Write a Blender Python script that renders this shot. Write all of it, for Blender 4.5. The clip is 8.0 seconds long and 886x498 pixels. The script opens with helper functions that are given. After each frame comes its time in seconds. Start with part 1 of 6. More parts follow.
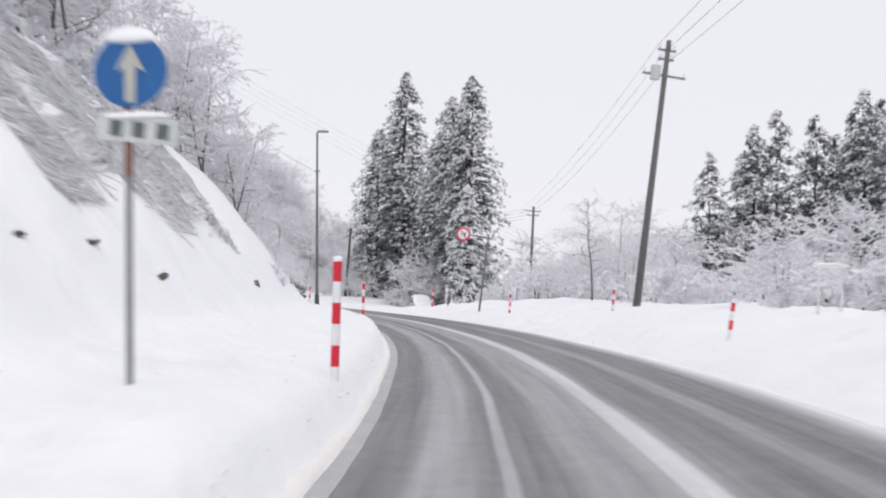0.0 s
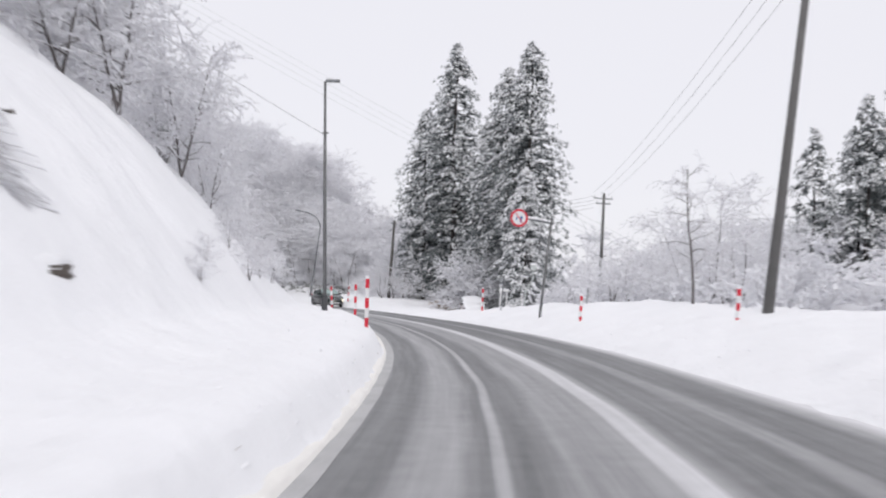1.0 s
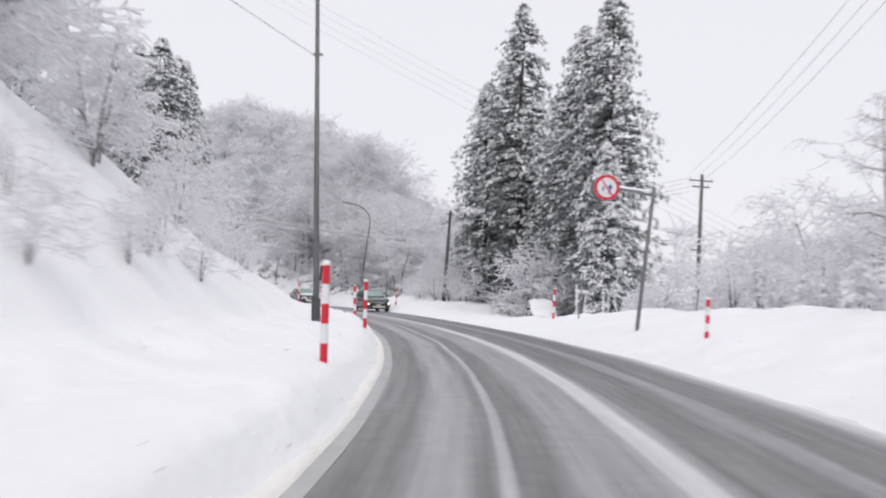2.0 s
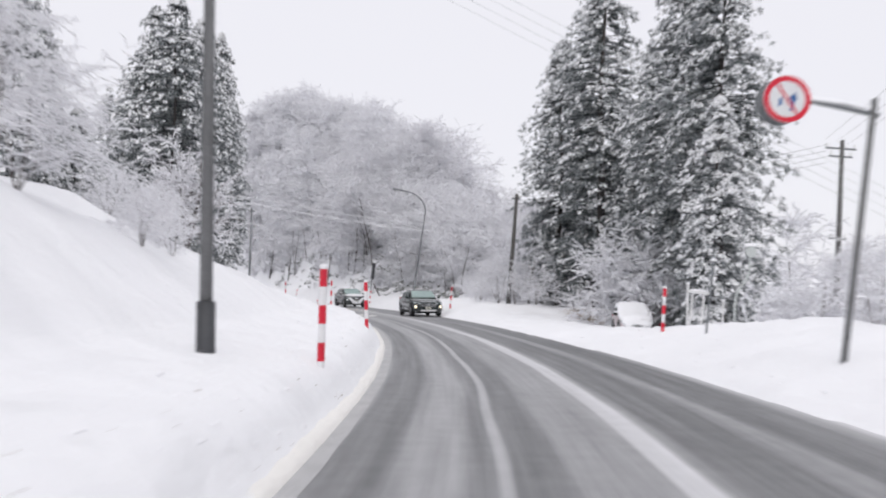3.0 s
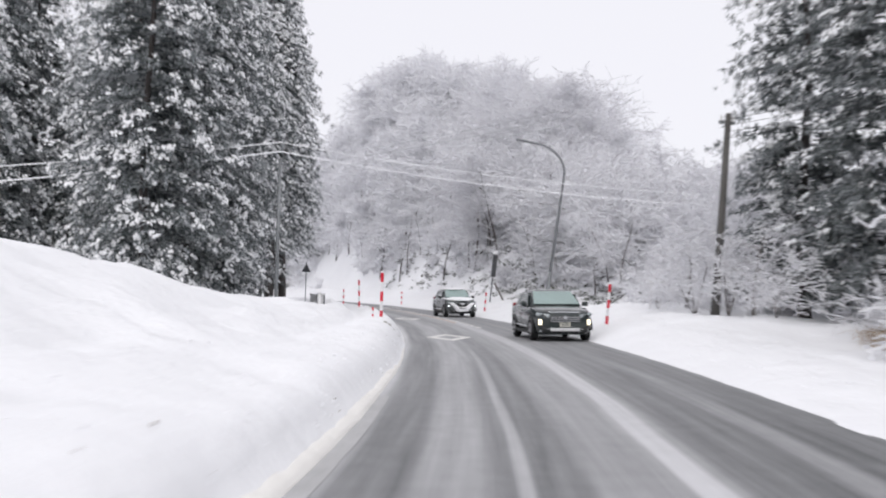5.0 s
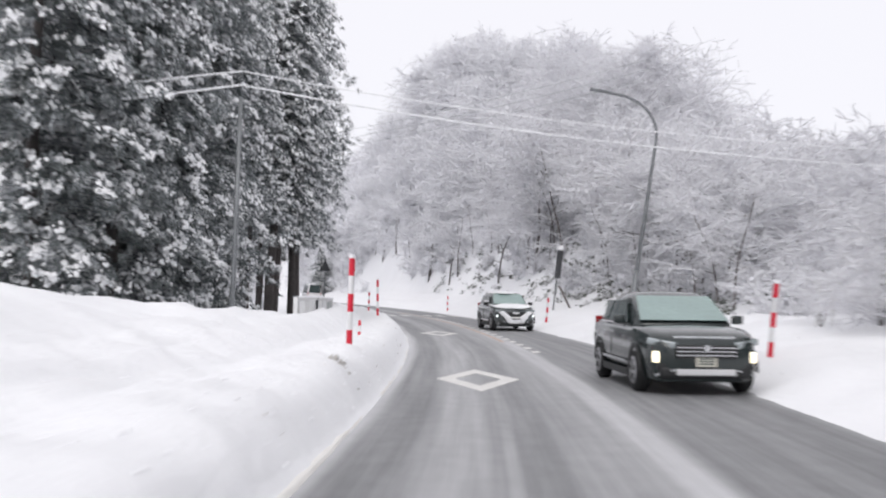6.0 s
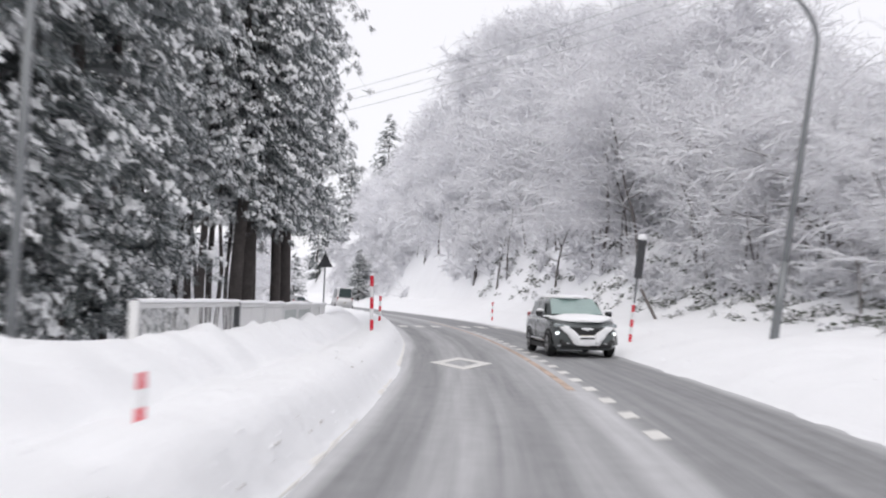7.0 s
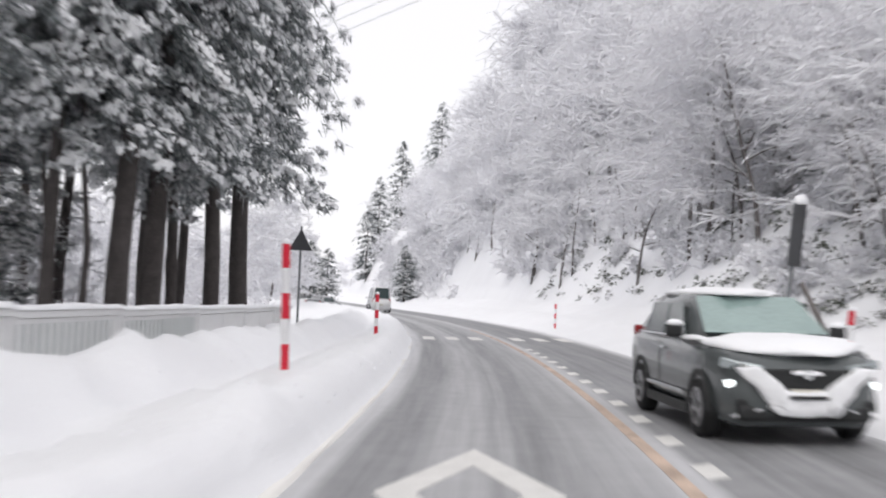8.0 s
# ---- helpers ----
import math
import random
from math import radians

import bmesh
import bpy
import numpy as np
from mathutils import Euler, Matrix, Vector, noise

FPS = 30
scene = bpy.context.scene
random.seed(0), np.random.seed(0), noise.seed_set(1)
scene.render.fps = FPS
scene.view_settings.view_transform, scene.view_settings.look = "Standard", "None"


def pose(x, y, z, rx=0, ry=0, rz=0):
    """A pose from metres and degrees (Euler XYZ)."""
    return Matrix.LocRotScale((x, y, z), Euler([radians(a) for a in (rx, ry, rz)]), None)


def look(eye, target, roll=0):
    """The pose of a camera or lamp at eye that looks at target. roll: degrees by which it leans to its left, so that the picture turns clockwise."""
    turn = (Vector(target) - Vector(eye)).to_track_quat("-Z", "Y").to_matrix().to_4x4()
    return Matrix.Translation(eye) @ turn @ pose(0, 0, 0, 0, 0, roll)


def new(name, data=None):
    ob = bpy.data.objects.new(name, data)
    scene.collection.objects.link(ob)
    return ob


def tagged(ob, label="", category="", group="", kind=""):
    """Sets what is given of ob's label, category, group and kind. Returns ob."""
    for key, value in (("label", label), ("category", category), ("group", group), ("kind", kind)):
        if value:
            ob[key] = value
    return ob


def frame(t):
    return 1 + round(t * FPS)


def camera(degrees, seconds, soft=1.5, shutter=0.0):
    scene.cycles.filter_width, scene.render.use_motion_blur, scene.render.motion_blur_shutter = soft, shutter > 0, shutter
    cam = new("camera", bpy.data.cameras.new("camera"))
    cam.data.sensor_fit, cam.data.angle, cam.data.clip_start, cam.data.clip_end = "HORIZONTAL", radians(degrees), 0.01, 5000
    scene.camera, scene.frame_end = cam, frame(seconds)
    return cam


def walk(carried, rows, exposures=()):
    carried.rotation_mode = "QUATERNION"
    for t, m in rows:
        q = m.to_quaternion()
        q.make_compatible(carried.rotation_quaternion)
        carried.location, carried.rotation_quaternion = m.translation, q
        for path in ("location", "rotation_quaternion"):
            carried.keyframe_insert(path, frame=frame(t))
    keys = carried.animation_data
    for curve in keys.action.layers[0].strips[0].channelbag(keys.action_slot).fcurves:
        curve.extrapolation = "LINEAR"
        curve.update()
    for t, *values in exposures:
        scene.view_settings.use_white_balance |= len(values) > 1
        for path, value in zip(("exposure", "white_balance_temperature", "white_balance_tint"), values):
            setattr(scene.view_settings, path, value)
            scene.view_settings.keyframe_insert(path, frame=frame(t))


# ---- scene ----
cam = camera(45.1, 8.0, soft=2.0, shutter=0.5)

# seconds, x, y, z, heading to the left of +y, tilt up, lean to the left (degrees)
PATH = [
    (0, 0.050, -0.576, 1.485, 3.81, 2.40, 1.35),
    (0.5, -0.024, 6.095, 1.480, 5.37, 2.40, 1.35),
    (1, -0.308, 12.899, 1.478, 7.13, 2.40, 1.42),
    (1.5, -0.817, 19.830, 1.478, 8.98, 2.38, 1.54),
    (2, -1.558, 26.883, 1.479, 10.90, 2.44, 1.54),
    (2.5, -2.550, 34.048, 1.480, 12.84, 2.47, 1.56),
    (3, -3.816, 41.313, 1.481, 14.78, 2.40, 1.64),
    (3.5, -5.375, 48.669, 1.480, 16.81, 2.35, 1.63),
    (4, -7.221, 56.102, 1.479, 18.84, 2.31, 1.53),
    (4.5, -9.350, 63.607, 1.479, 20.80, 2.28, 1.46),
    (5, -11.751, 71.175, 1.480, 22.64, 2.35, 1.52),
    (5.5, -14.430, 78.798, 1.480, 24.38, 2.42, 1.71),
    (6, -17.385, 86.471, 1.480, 26.00, 2.53, 1.96),
    (6.5, -20.613, 94.190, 1.481, 27.47, 2.64, 2.19),
    (7, -24.109, 101.944, 1.482, 28.95, 2.75, 2.31),
    (7.5, -27.871, 109.731, 1.483, 30.52, 2.77, 2.37),
    (8, -31.906, 117.541, 1.484, 32.18, 2.71, 2.38),
]


def path_pose(x, y, z, yaw, tilt, roll):
    a, b = radians(yaw), radians(tilt)
    ahead = Vector((-math.sin(a) * math.cos(b), math.cos(a) * math.cos(b), math.sin(b)))
    eye = Vector((x, y, z))
    return look(eye, eye + 2 * ahead, roll)


walk(cam, [(t, path_pose(*row)) for t, *row in PATH], exposures=[(0, -0.04, 6500, 10), (4.5, 0.02, 6500, 10), (6.5, 0.12, 6540, 9.6), (7.5, 0.17, 6580, 9.2), (8, 0.19, 6620, 9.0)])

# ---- world and sun: bright overcast winter day ----
world = bpy.data.worlds.new("overcast_sky")
scene.world = world
world.use_nodes = True
wn, wl = world.node_tree.nodes, world.node_tree.links
wn.clear()
w_out, w_bg = wn.new("ShaderNodeOutputWorld"), wn.new("ShaderNodeBackground")
w_sky, w_mix = wn.new("ShaderNodeTexSky"), wn.new("ShaderNodeMixRGB")
w_sky.sky_type, w_sky.sun_disc = "NISHITA", False
w_sky.sun_elevation, w_sky.sun_rotation = radians(46), radians(167)
w_scale = wn.new("ShaderNodeMixRGB")
w_scale.blend_type, w_scale.inputs[0].default_value = "MULTIPLY", 1.0
w_scale.inputs[2].default_value = (0.1, 0.1, 0.1, 1)
w_mix.inputs[0].default_value = 0.93
w_mix.inputs[2].default_value = (0.875, 0.865, 0.915, 1)
wl.new(w_sky.outputs[0], w_scale.inputs[1])
wl.new(w_scale.outputs[0], w_mix.inputs[1])
wl.new(w_mix.outputs[0], w_bg.inputs[0])
w_bg.inputs[1].default_value = 1.05
wl.new(w_bg.outputs[0], w_out.inputs[0])

sun = new("sun", bpy.data.lights.new("sun", "SUN"))
sun.data.energy, sun.data.angle, sun.data.color = 1.08, radians(40), (1.0, 0.97, 0.94)
sun.matrix_world = look((0, 0, 60), (-7, 30, 25))

# ---- materials ----
def material(name, color, rough=0.7, metal=0.0, vary=0.25, scale=3.0, bump=0.15, fine=40.0, spec=0.4, coords="Object"):
    """A procedural surface: base colour varied at two scales, and a fine relief."""
    m = bpy.data.materials.new(name)
    m.use_nodes = True
    n, k = m.node_tree.nodes, m.node_tree.links
    p = n["Principled BSDF"]
    p.inputs["Roughness"].default_value, p.inputs["Metallic"].default_value = rough, metal
    p.inputs["Specular IOR Level"].default_value = spec
    tc = n.new("ShaderNodeTexCoord")
    a, b = n.new("ShaderNodeTexNoise"), n.new("ShaderNodeTexNoise")
    a.inputs["Scale"].default_value, b.inputs["Scale"].default_value = scale, fine
    a.inputs["Detail"].default_value, b.inputs["Detail"].default_value = 4, 3
    k.new(tc.outputs[coords], a.inputs["Vector"])
    k.new(tc.outputs[coords], b.inputs["Vector"])
    add = n.new("ShaderNodeMath")
    add.operation = "ADD"
    k.new(a.outputs["Fac"], add.inputs[0])
    k.new(b.outputs["Fac"], add.inputs[1])
    ramp = n.new("ShaderNodeMapRange")
    ramp.inputs["From Min"].default_value, ramp.inputs["From Max"].default_value = 0.6, 1.4
    ramp.inputs["To Min"].default_value, ramp.inputs["To Max"].default_value = 1 - vary, 1 + vary
    k.new(add.outputs[0], ramp.inputs["Value"])
    mul = n.new("ShaderNodeVectorMath")
    mul.operation = "SCALE"
    mul.inputs[0].default_value = color[:3]
    k.new(ramp.outputs[0], mul.inputs["Scale"])
    k.new(mul.outputs[0], p.inputs["Base Color"])
    if bump:
        bp = n.new("ShaderNodeBump")
        bp.inputs["Strength"].default_value, bp.inputs["Distance"].default_value = bump, 0.02
        k.new(b.outputs["Fac"], bp.inputs["Height"])
        k.new(bp.outputs["Normal"], p.inputs["Normal"])
    return m


def snow_material(name, lumps, color=(0.86, 0.865, 0.885)):
    m = material(name, color, rough=0.6, vary=0.035, scale=0.5, bump=0.0, spec=0.25)
    n, k = m.node_tree.nodes, m.node_tree.links
    p = n["Principled BSDF"]
    tc = n.new("ShaderNodeTexCoord")
    a, b = n.new("ShaderNodeTexNoise"), n.new("ShaderNodeTexNoise")
    a.inputs["Scale"].default_value, b.inputs["Scale"].default_value = 1.3, 9.0
    a.inputs["Detail"].default_value, b.inputs["Detail"].default_value = 3, 5
    for t in (a, b):
        k.new(tc.outputs["Object"], t.inputs["Vector"])
    b1, b2 = n.new("ShaderNodeBump"), n.new("ShaderNodeBump")
    b1.inputs["Strength"].default_value, b1.inputs["Distance"].default_value = lumps, 0.25
    b2.inputs["Strength"].default_value, b2.inputs["Distance"].default_value = min(lumps * 1.6, 0.8), 0.05
    k.new(a.outputs["Fac"], b1.inputs["Height"])
    k.new(b.outputs["Fac"], b2.inputs["Height"])
    k.new(b1.outputs["Normal"], b2.inputs["Normal"])
    k.new(b2.outputs["Normal"], p.inputs["Normal"])
    p.inputs["Subsurface Weight"].default_value = 0.0
    return m


SNOW = snow_material("snow", 0.35)
SNOW_CLUMP = snow_material("snow_clump", 0.2)


def let_through(m, share):
    """Thin frost passes part of the daylight on."""
    n, k = m.node_tree.nodes, m.node_tree.links
    p, out = n["Principled BSDF"], n["Material Output"]
    t, x = n.new("ShaderNodeBsdfTranslucent"), n.new("ShaderNodeMixShader")
    c = p.inputs["Base Color"]
    if c.is_linked:
        k.new(c.links[0].from_socket, t.inputs["Color"])
    else:
        t.inputs["Color"].default_value = c.default_value
    x.inputs[0].default_value = share
    k.new(p.outputs[0], x.inputs[1])
    k.new(t.outputs[0], x.inputs[2])
    k.new(x.outputs[0], out.inputs["Surface"])
    return m


CEDAR_SNOW = let_through(snow_material("cedar_snow", 0.2, (0.88, 0.885, 0.90)), 0.12)
FROST = let_through(snow_material("branch_frost", 0.2), 0.42)
DIRTY_SNOW = snow_material("packed_snow", 0.5, (0.80, 0.785, 0.755))
STEEL = material("galvanised_steel", (0.22, 0.23, 0.24), 0.5, 0.5, 0.2, 2.0, 0.05)
POLE_STEEL = material("weathered_pole_steel", (0.17, 0.172, 0.175), 0.62, 0.2, 0.3, 2.5, 0.06)
DARK_STEEL = material("dark_steel", (0.07, 0.072, 0.078), 0.55, 0.3, 0.25, 2.0, 0.05)
CONCRETE = material("pole_concrete", (0.13, 0.127, 0.125), 0.85, 0, 0.25, 1.2, 0.2)
WOOD_POLE = material("weathered_pole", (0.10, 0.095, 0.09), 0.85, 0, 0.3, 1.5, 0.25)
RED = material("red_reflector", (0.62, 0.02, 0.045), 0.4, 0, 0.12, 6, 0.02)
WHITE = material("white_reflector", (0.74, 0.74, 0.75), 0.45, 0, 0.08, 6, 0.02)
WHITE_PAINT = material("white_rail_paint", (0.70, 0.70, 0.70), 0.55, 0, 0.10, 3, 0.05)
BLUE = material("blue_sign_sheeting", (0.014, 0.105, 0.31), 0.45, 0, 0.15, 5, 0.02)
SIGN_FACE = material("sign_face", (0.68, 0.69, 0.70), 0.45, 0, 0.08, 6, 0.02)
SIGN_GREY = material("faded_sign_plate", (0.52, 0.55, 0.54), 0.5, 0, 0.15, 6, 0.02)
INK = material("sign_ink", (0.10, 0.12, 0.12), 0.6, 0, 0.1, 6, 0.02)
FADED_GREY = material("faded_arrow", (0.42, 0.42, 0.38), 0.5, 0, 0.15, 6, 0.02)
RUST = material("rusty_steel", (0.20, 0.085, 0.06), 0.8, 0.2, 0.35, 8, 0.2)
CABLE = material("black_cable", (0.05, 0.05, 0.055), 0.6, 0, 0.1, 4, 0)
BARK = material("bark", (0.17, 0.155, 0.15), 0.9, 0, 0.35, 2.5, 0.4, 25)
TWIG = material("frosted_twig", (0.73, 0.72, 0.74), 0.9, 0, 0.3, 2.5, 0.2, 25)
DIRT = material("gritty_ice", (0.44, 0.42, 0.40), 0.9, 0, 0.3, 6, 0.3)
GREY_STEM = material("frosted_grey_stem", (0.56, 0.55, 0.56), 0.9, 0, 0.4, 2.0, 0.2, 25)
CEDAR_BARK = material("cedar_bark", (0.085, 0.075, 0.072), 0.95, 0, 0.35, 3, 0.5, 20)
# needle green greyed with frost, and raised further: haze mixed into the base colour
NEEDLE = material("haze_lifted_cedar_needles", (0.170, 0.190, 0.190), 0.85, 0, 0.4, 0.8, 0.1, 12, 0.2)
FROSTED_LINE = material("frosted_edge_line", (0.42, 0.42, 0.425), 0.75, 0, 0.18, 1.6, 0.2, 18)
let_through(TWIG, 0.35)
DRY_GRASS = material("dry_grass", (0.40, 0.31, 0.22), 0.9, 0, 0.3, 3, 0.1)


def dusted(m, low, high, color):
    """Some pieces are dusted white, each piece alike all over."""
    n, k = m.node_tree.nodes, m.node_tree.links
    p = n["Principled BSDF"]
    geo, ramp, mix = n.new("ShaderNodeNewGeometry"), n.new("ShaderNodeValToRGB"), n.new("ShaderNodeMixRGB")
    ramp.color_ramp.elements[0].position, ramp.color_ramp.elements[1].position = low, high
    mix.inputs[2].default_value = color
    before = p.inputs["Base Color"].links[0].from_socket
    k.new(geo.outputs["Random Per Island"], ramp.inputs[0])
    k.new(ramp.outputs[0], mix.inputs[0])
    k.new(before, mix.inputs[1])
    k.new(mix.outputs[0], p.inputs["Base Color"])
    return m


# snow dust on the sprays; its share and the translucency also imitate hazy blacks
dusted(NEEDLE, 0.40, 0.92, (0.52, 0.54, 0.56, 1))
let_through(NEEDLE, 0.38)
ROCK = material("bare_rock_and_earth", (0.10, 0.085, 0.075), 0.95, 0, 0.4, 3, 0.5)
PAINT_WHITE = material("road_paint", (0.70, 0.69, 0.67), 0.7, 0, 0.16, 5, 0.15, 60)
PAINT_ORANGE = material("worn_orange_paint", (0.50, 0.385, 0.31), 0.75, 0, 0.5, 1.4, 0.15, 30)


def asphalt_material():
    """Wet asphalt with wheel tracks, frost between them and a snow strip along the middle; u is across, v along, in metres."""
    m = bpy.data.materials.new("wet_frosted_asphalt")
    m.use_nodes = True
    n, k = m.node_tree.nodes, m.node_tree.links
    p = n["Principled BSDF"]
    uv = n.new("ShaderNodeUVMap")
    sep = n.new("ShaderNodeSeparateXYZ")
    k.new(uv.outputs[0], sep.inputs[0])
    # wander of the tracks along the road
    stretch = n.new("ShaderNodeVectorMath")
    stretch.operation = "MULTIPLY"
    stretch.inputs[1].default_value = (0.25, 0.07, 1)
    k.new(uv.outputs[0], stretch.inputs[0])
    w = n.new("ShaderNodeTexNoise")
    w.inputs["Scale"].default_value, w.inputs["Detail"].default_value = 1.0, 2
    k.new(stretch.outputs[0], w.inputs["Vector"])
    sway = n.new("ShaderNodeMath")
    sway.operation, sway.inputs[1].default_value = "MULTIPLY_ADD", 0.35
    k.new(w.outputs["Fac"], sway.inputs[0])
    k.new(sep.outputs["X"], sway.inputs[2])
    pos = n.new("ShaderNodeMapRange")
    pos.inputs["From Min"].default_value, pos.inputs["From Max"].default_value = -1.825, 5.175
    k.new(sway.outputs[0], pos.inputs["Value"])
    near_stops = [(-1.95, 0.8), (-1.45, 0.55), (-1.28, 0.12), (-0.80, 0.06), (-0.55, 0.36), (-0.20, 0.34), (0.02, 0.10), (0.10, 0.10), (0.15, 0.46), (0.23, 0.46), (0.28, 0.08), (0.62, 0.08),
                  (0.80, 0.30), (1.30, 0.28), (1.50, 0.34), (1.56, 0.66), (1.80, 0.76), (1.88, 0.34), (2.04, 0.10), (2.80, 0.05), (3.02, 0.26), (3.16, 0.26), (3.30, 0.05), (4.05, 0.08), (4.30, 0.35), (4.65, 0.9)]
    far_stops = [(-1.95, 0.8), (-1.45, 0.50), (-1.28, 0.14), (-0.80, 0.10), (-0.55, 0.34), (-0.10, 0.36), (0.10, 0.16), (0.16, 0.26), (0.24, 0.26), (0.32, 0.14), (0.62, 0.12),
                 (0.85, 0.26), (1.35, 0.30), (1.52, 0.50), (1.80, 0.50), (1.95, 0.16), (2.80, 0.08), (3.05, 0.16), (3.36, 0.07), (4.05, 0.10), (4.30, 0.35), (4.65, 0.9)]
    tracks = []
    for stops in (near_stops, far_stops):
        r = n.new("ShaderNodeValToRGB")
        e = r.color_ramp.elements
        while len(e) < len(stops):
            e.new(0.5)
        for el, (x, v) in zip(e, stops):
            el.position = max((x + 2.0) / 7.0, 0.0)
            el.color = (v, v, v, 1)
        k.new(pos.outputs[0], r.inputs[0])
        tracks.append(r)
    change = n.new("ShaderNodeMapRange")
    change.inputs["From Min"].default_value, change.inputs["From Max"].default_value = 82, 104
    k.new(sep.outputs["Y"], change.inputs["Value"])
    ramp = n.new("ShaderNodeMixRGB")
    k.new(change.outputs[0], ramp.inputs[0])
    k.new(tracks[0].outputs[0], ramp.inputs[1])
    k.new(tracks[1].outputs[0], ramp.inputs[2])
    # streaks and patches
    s2 = n.new("ShaderNodeVectorMath")
    s2.operation, s2.inputs[1].default_value = "MULTIPLY", (6.0, 0.16, 1)
    k.new(uv.outputs[0], s2.inputs[0])
    st = n.new("ShaderNodeTexNoise")
    st.inputs["Scale"].default_value, st.inputs["Detail"].default_value = 1.0, 5
    k.new(s2.outputs[0], st.inputs["Vector"])
    gr = n.new("ShaderNodeTexNoise")
    gr.inputs["Scale"].default_value, gr.inputs["Detail"].default_value = 3.0, 8
    k.new(uv.outputs[0], gr.inputs["Vector"])
    mix = n.new("ShaderNodeMath")
    mix.operation, mix.inputs[1].default_value = "MULTIPLY_ADD", 0.42
    k.new(st.outputs["Fac"], mix.inputs[0])
    k.new(ramp.outputs[0], mix.inputs[2])
    mix2 = n.new("ShaderNodeMath")
    mix2.operation, mix2.inputs[1].default_value = "MULTIPLY_ADD", 0.22
    k.new(gr.outputs["Fac"], mix2.inputs[0])
    k.new(mix.outputs[0], mix2.inputs[2])
    more = n.new("ShaderNodeMapRange")
    more.inputs["From Min"].default_value, more.inputs["From Max"].default_value = 84, 118
    more.inputs["To Min"].default_value, more.inputs["To Max"].default_value = 0.0, 0.09
    k.new(sep.outputs["Y"], more.inputs["Value"])
    laid = n.new("ShaderNodeMath")
    k.new(mix2.outputs[0], laid.inputs[0])
    k.new(more.outputs[0], laid.inputs[1])
    fac = n.new("ShaderNodeMapRange")
    fac.inputs["From Min"].default_value, fac.inputs["From Max"].default_value = 0.30, 1.25
    k.new(laid.outputs[0], fac.inputs["Value"])
    col = n.new("ShaderNodeMixRGB")
    col.inputs[1].default_value, col.inputs[2].default_value = (0.112, 0.115, 0.119, 1), (0.70, 0.70, 0.72, 1)
    k.new(fac.outputs[0], col.inputs[0])
    k.new(col.outputs[0], p.inputs["Base Color"])
    rg = n.new("ShaderNodeMapRange")
    rg.inputs["To Min"].default_value, rg.inputs["To Max"].default_value = 0.50, 0.85
    k.new(fac.outputs[0], rg.inputs["Value"])
    k.new(rg.outputs[0], p.inputs["Roughness"])
    fine = n.new("ShaderNodeTexNoise")
    fine.inputs["Scale"].default_value, fine.inputs["Detail"].default_value = 60, 3
    k.new(uv.outputs[0], fine.inputs["Vector"])
    bp = n.new("ShaderNodeBump")
    bp.inputs["Strength"].default_value, bp.inputs["Distance"].default_value = 0.4, 0.01
    k.new(fine.outputs["Fac"], bp.inputs["Height"])
    k.new(bp.outputs["Normal"], p.inputs["Normal"])
    p.inputs["Specular IOR Level"].default_value = 0.35
    return m


ASPHALT = asphalt_material()

# ---- the line of the road: s metres along the driven lane, l metres to the right of it ----
S_KNOT = (-60, 0, 37.7, 79.5, 123.6, 177, 248, 1500)
K_KNOT = (0.0042, 0.0042, 0.00488, 0.00363, 0.00281, 0.0025, 0.0, 0.0)
LINE_S = np.arange(-120, 1500.01, 0.25)
_turn = np.cumsum(np.interp(LINE_S, S_KNOT, K_KNOT)) * 0.25
_zero = int(np.argmin(abs(LINE_S)))
_turn -= _turn[_zero]
_x, _y = -np.cumsum(np.sin(_turn)) * 0.25, np.cumsum(np.cos(_turn)) * 0.25
LINE_X, LINE_Y, LINE_TURN = _x - _x[_zero], _y - _y[_zero], _turn


def heading(s):
    """The road's turn to the left of +y at s, in radians."""
    return np.interp(s, LINE_S, LINE_TURN)


def plan(s, l):
    """Ground position of road coordinates; far out the cross lines run parallel, so that they never meet."""
    h = heading(s)
    near = np.clip(l, -70, 120)
    x = np.interp(s, LINE_S, LINE_X) + near * np.cos(h)
    y = np.interp(s, LINE_S, LINE_Y) + near * np.sin(h)
    far = l - near
    return x + far * math.cos(0.35), y + far * math.sin(0.35)


def bank(s):
    """Crossfall of the road: its outer side rises in the sharper part of the bend."""
    return np.interp(s, (70, 108), (0.006, 0.022))


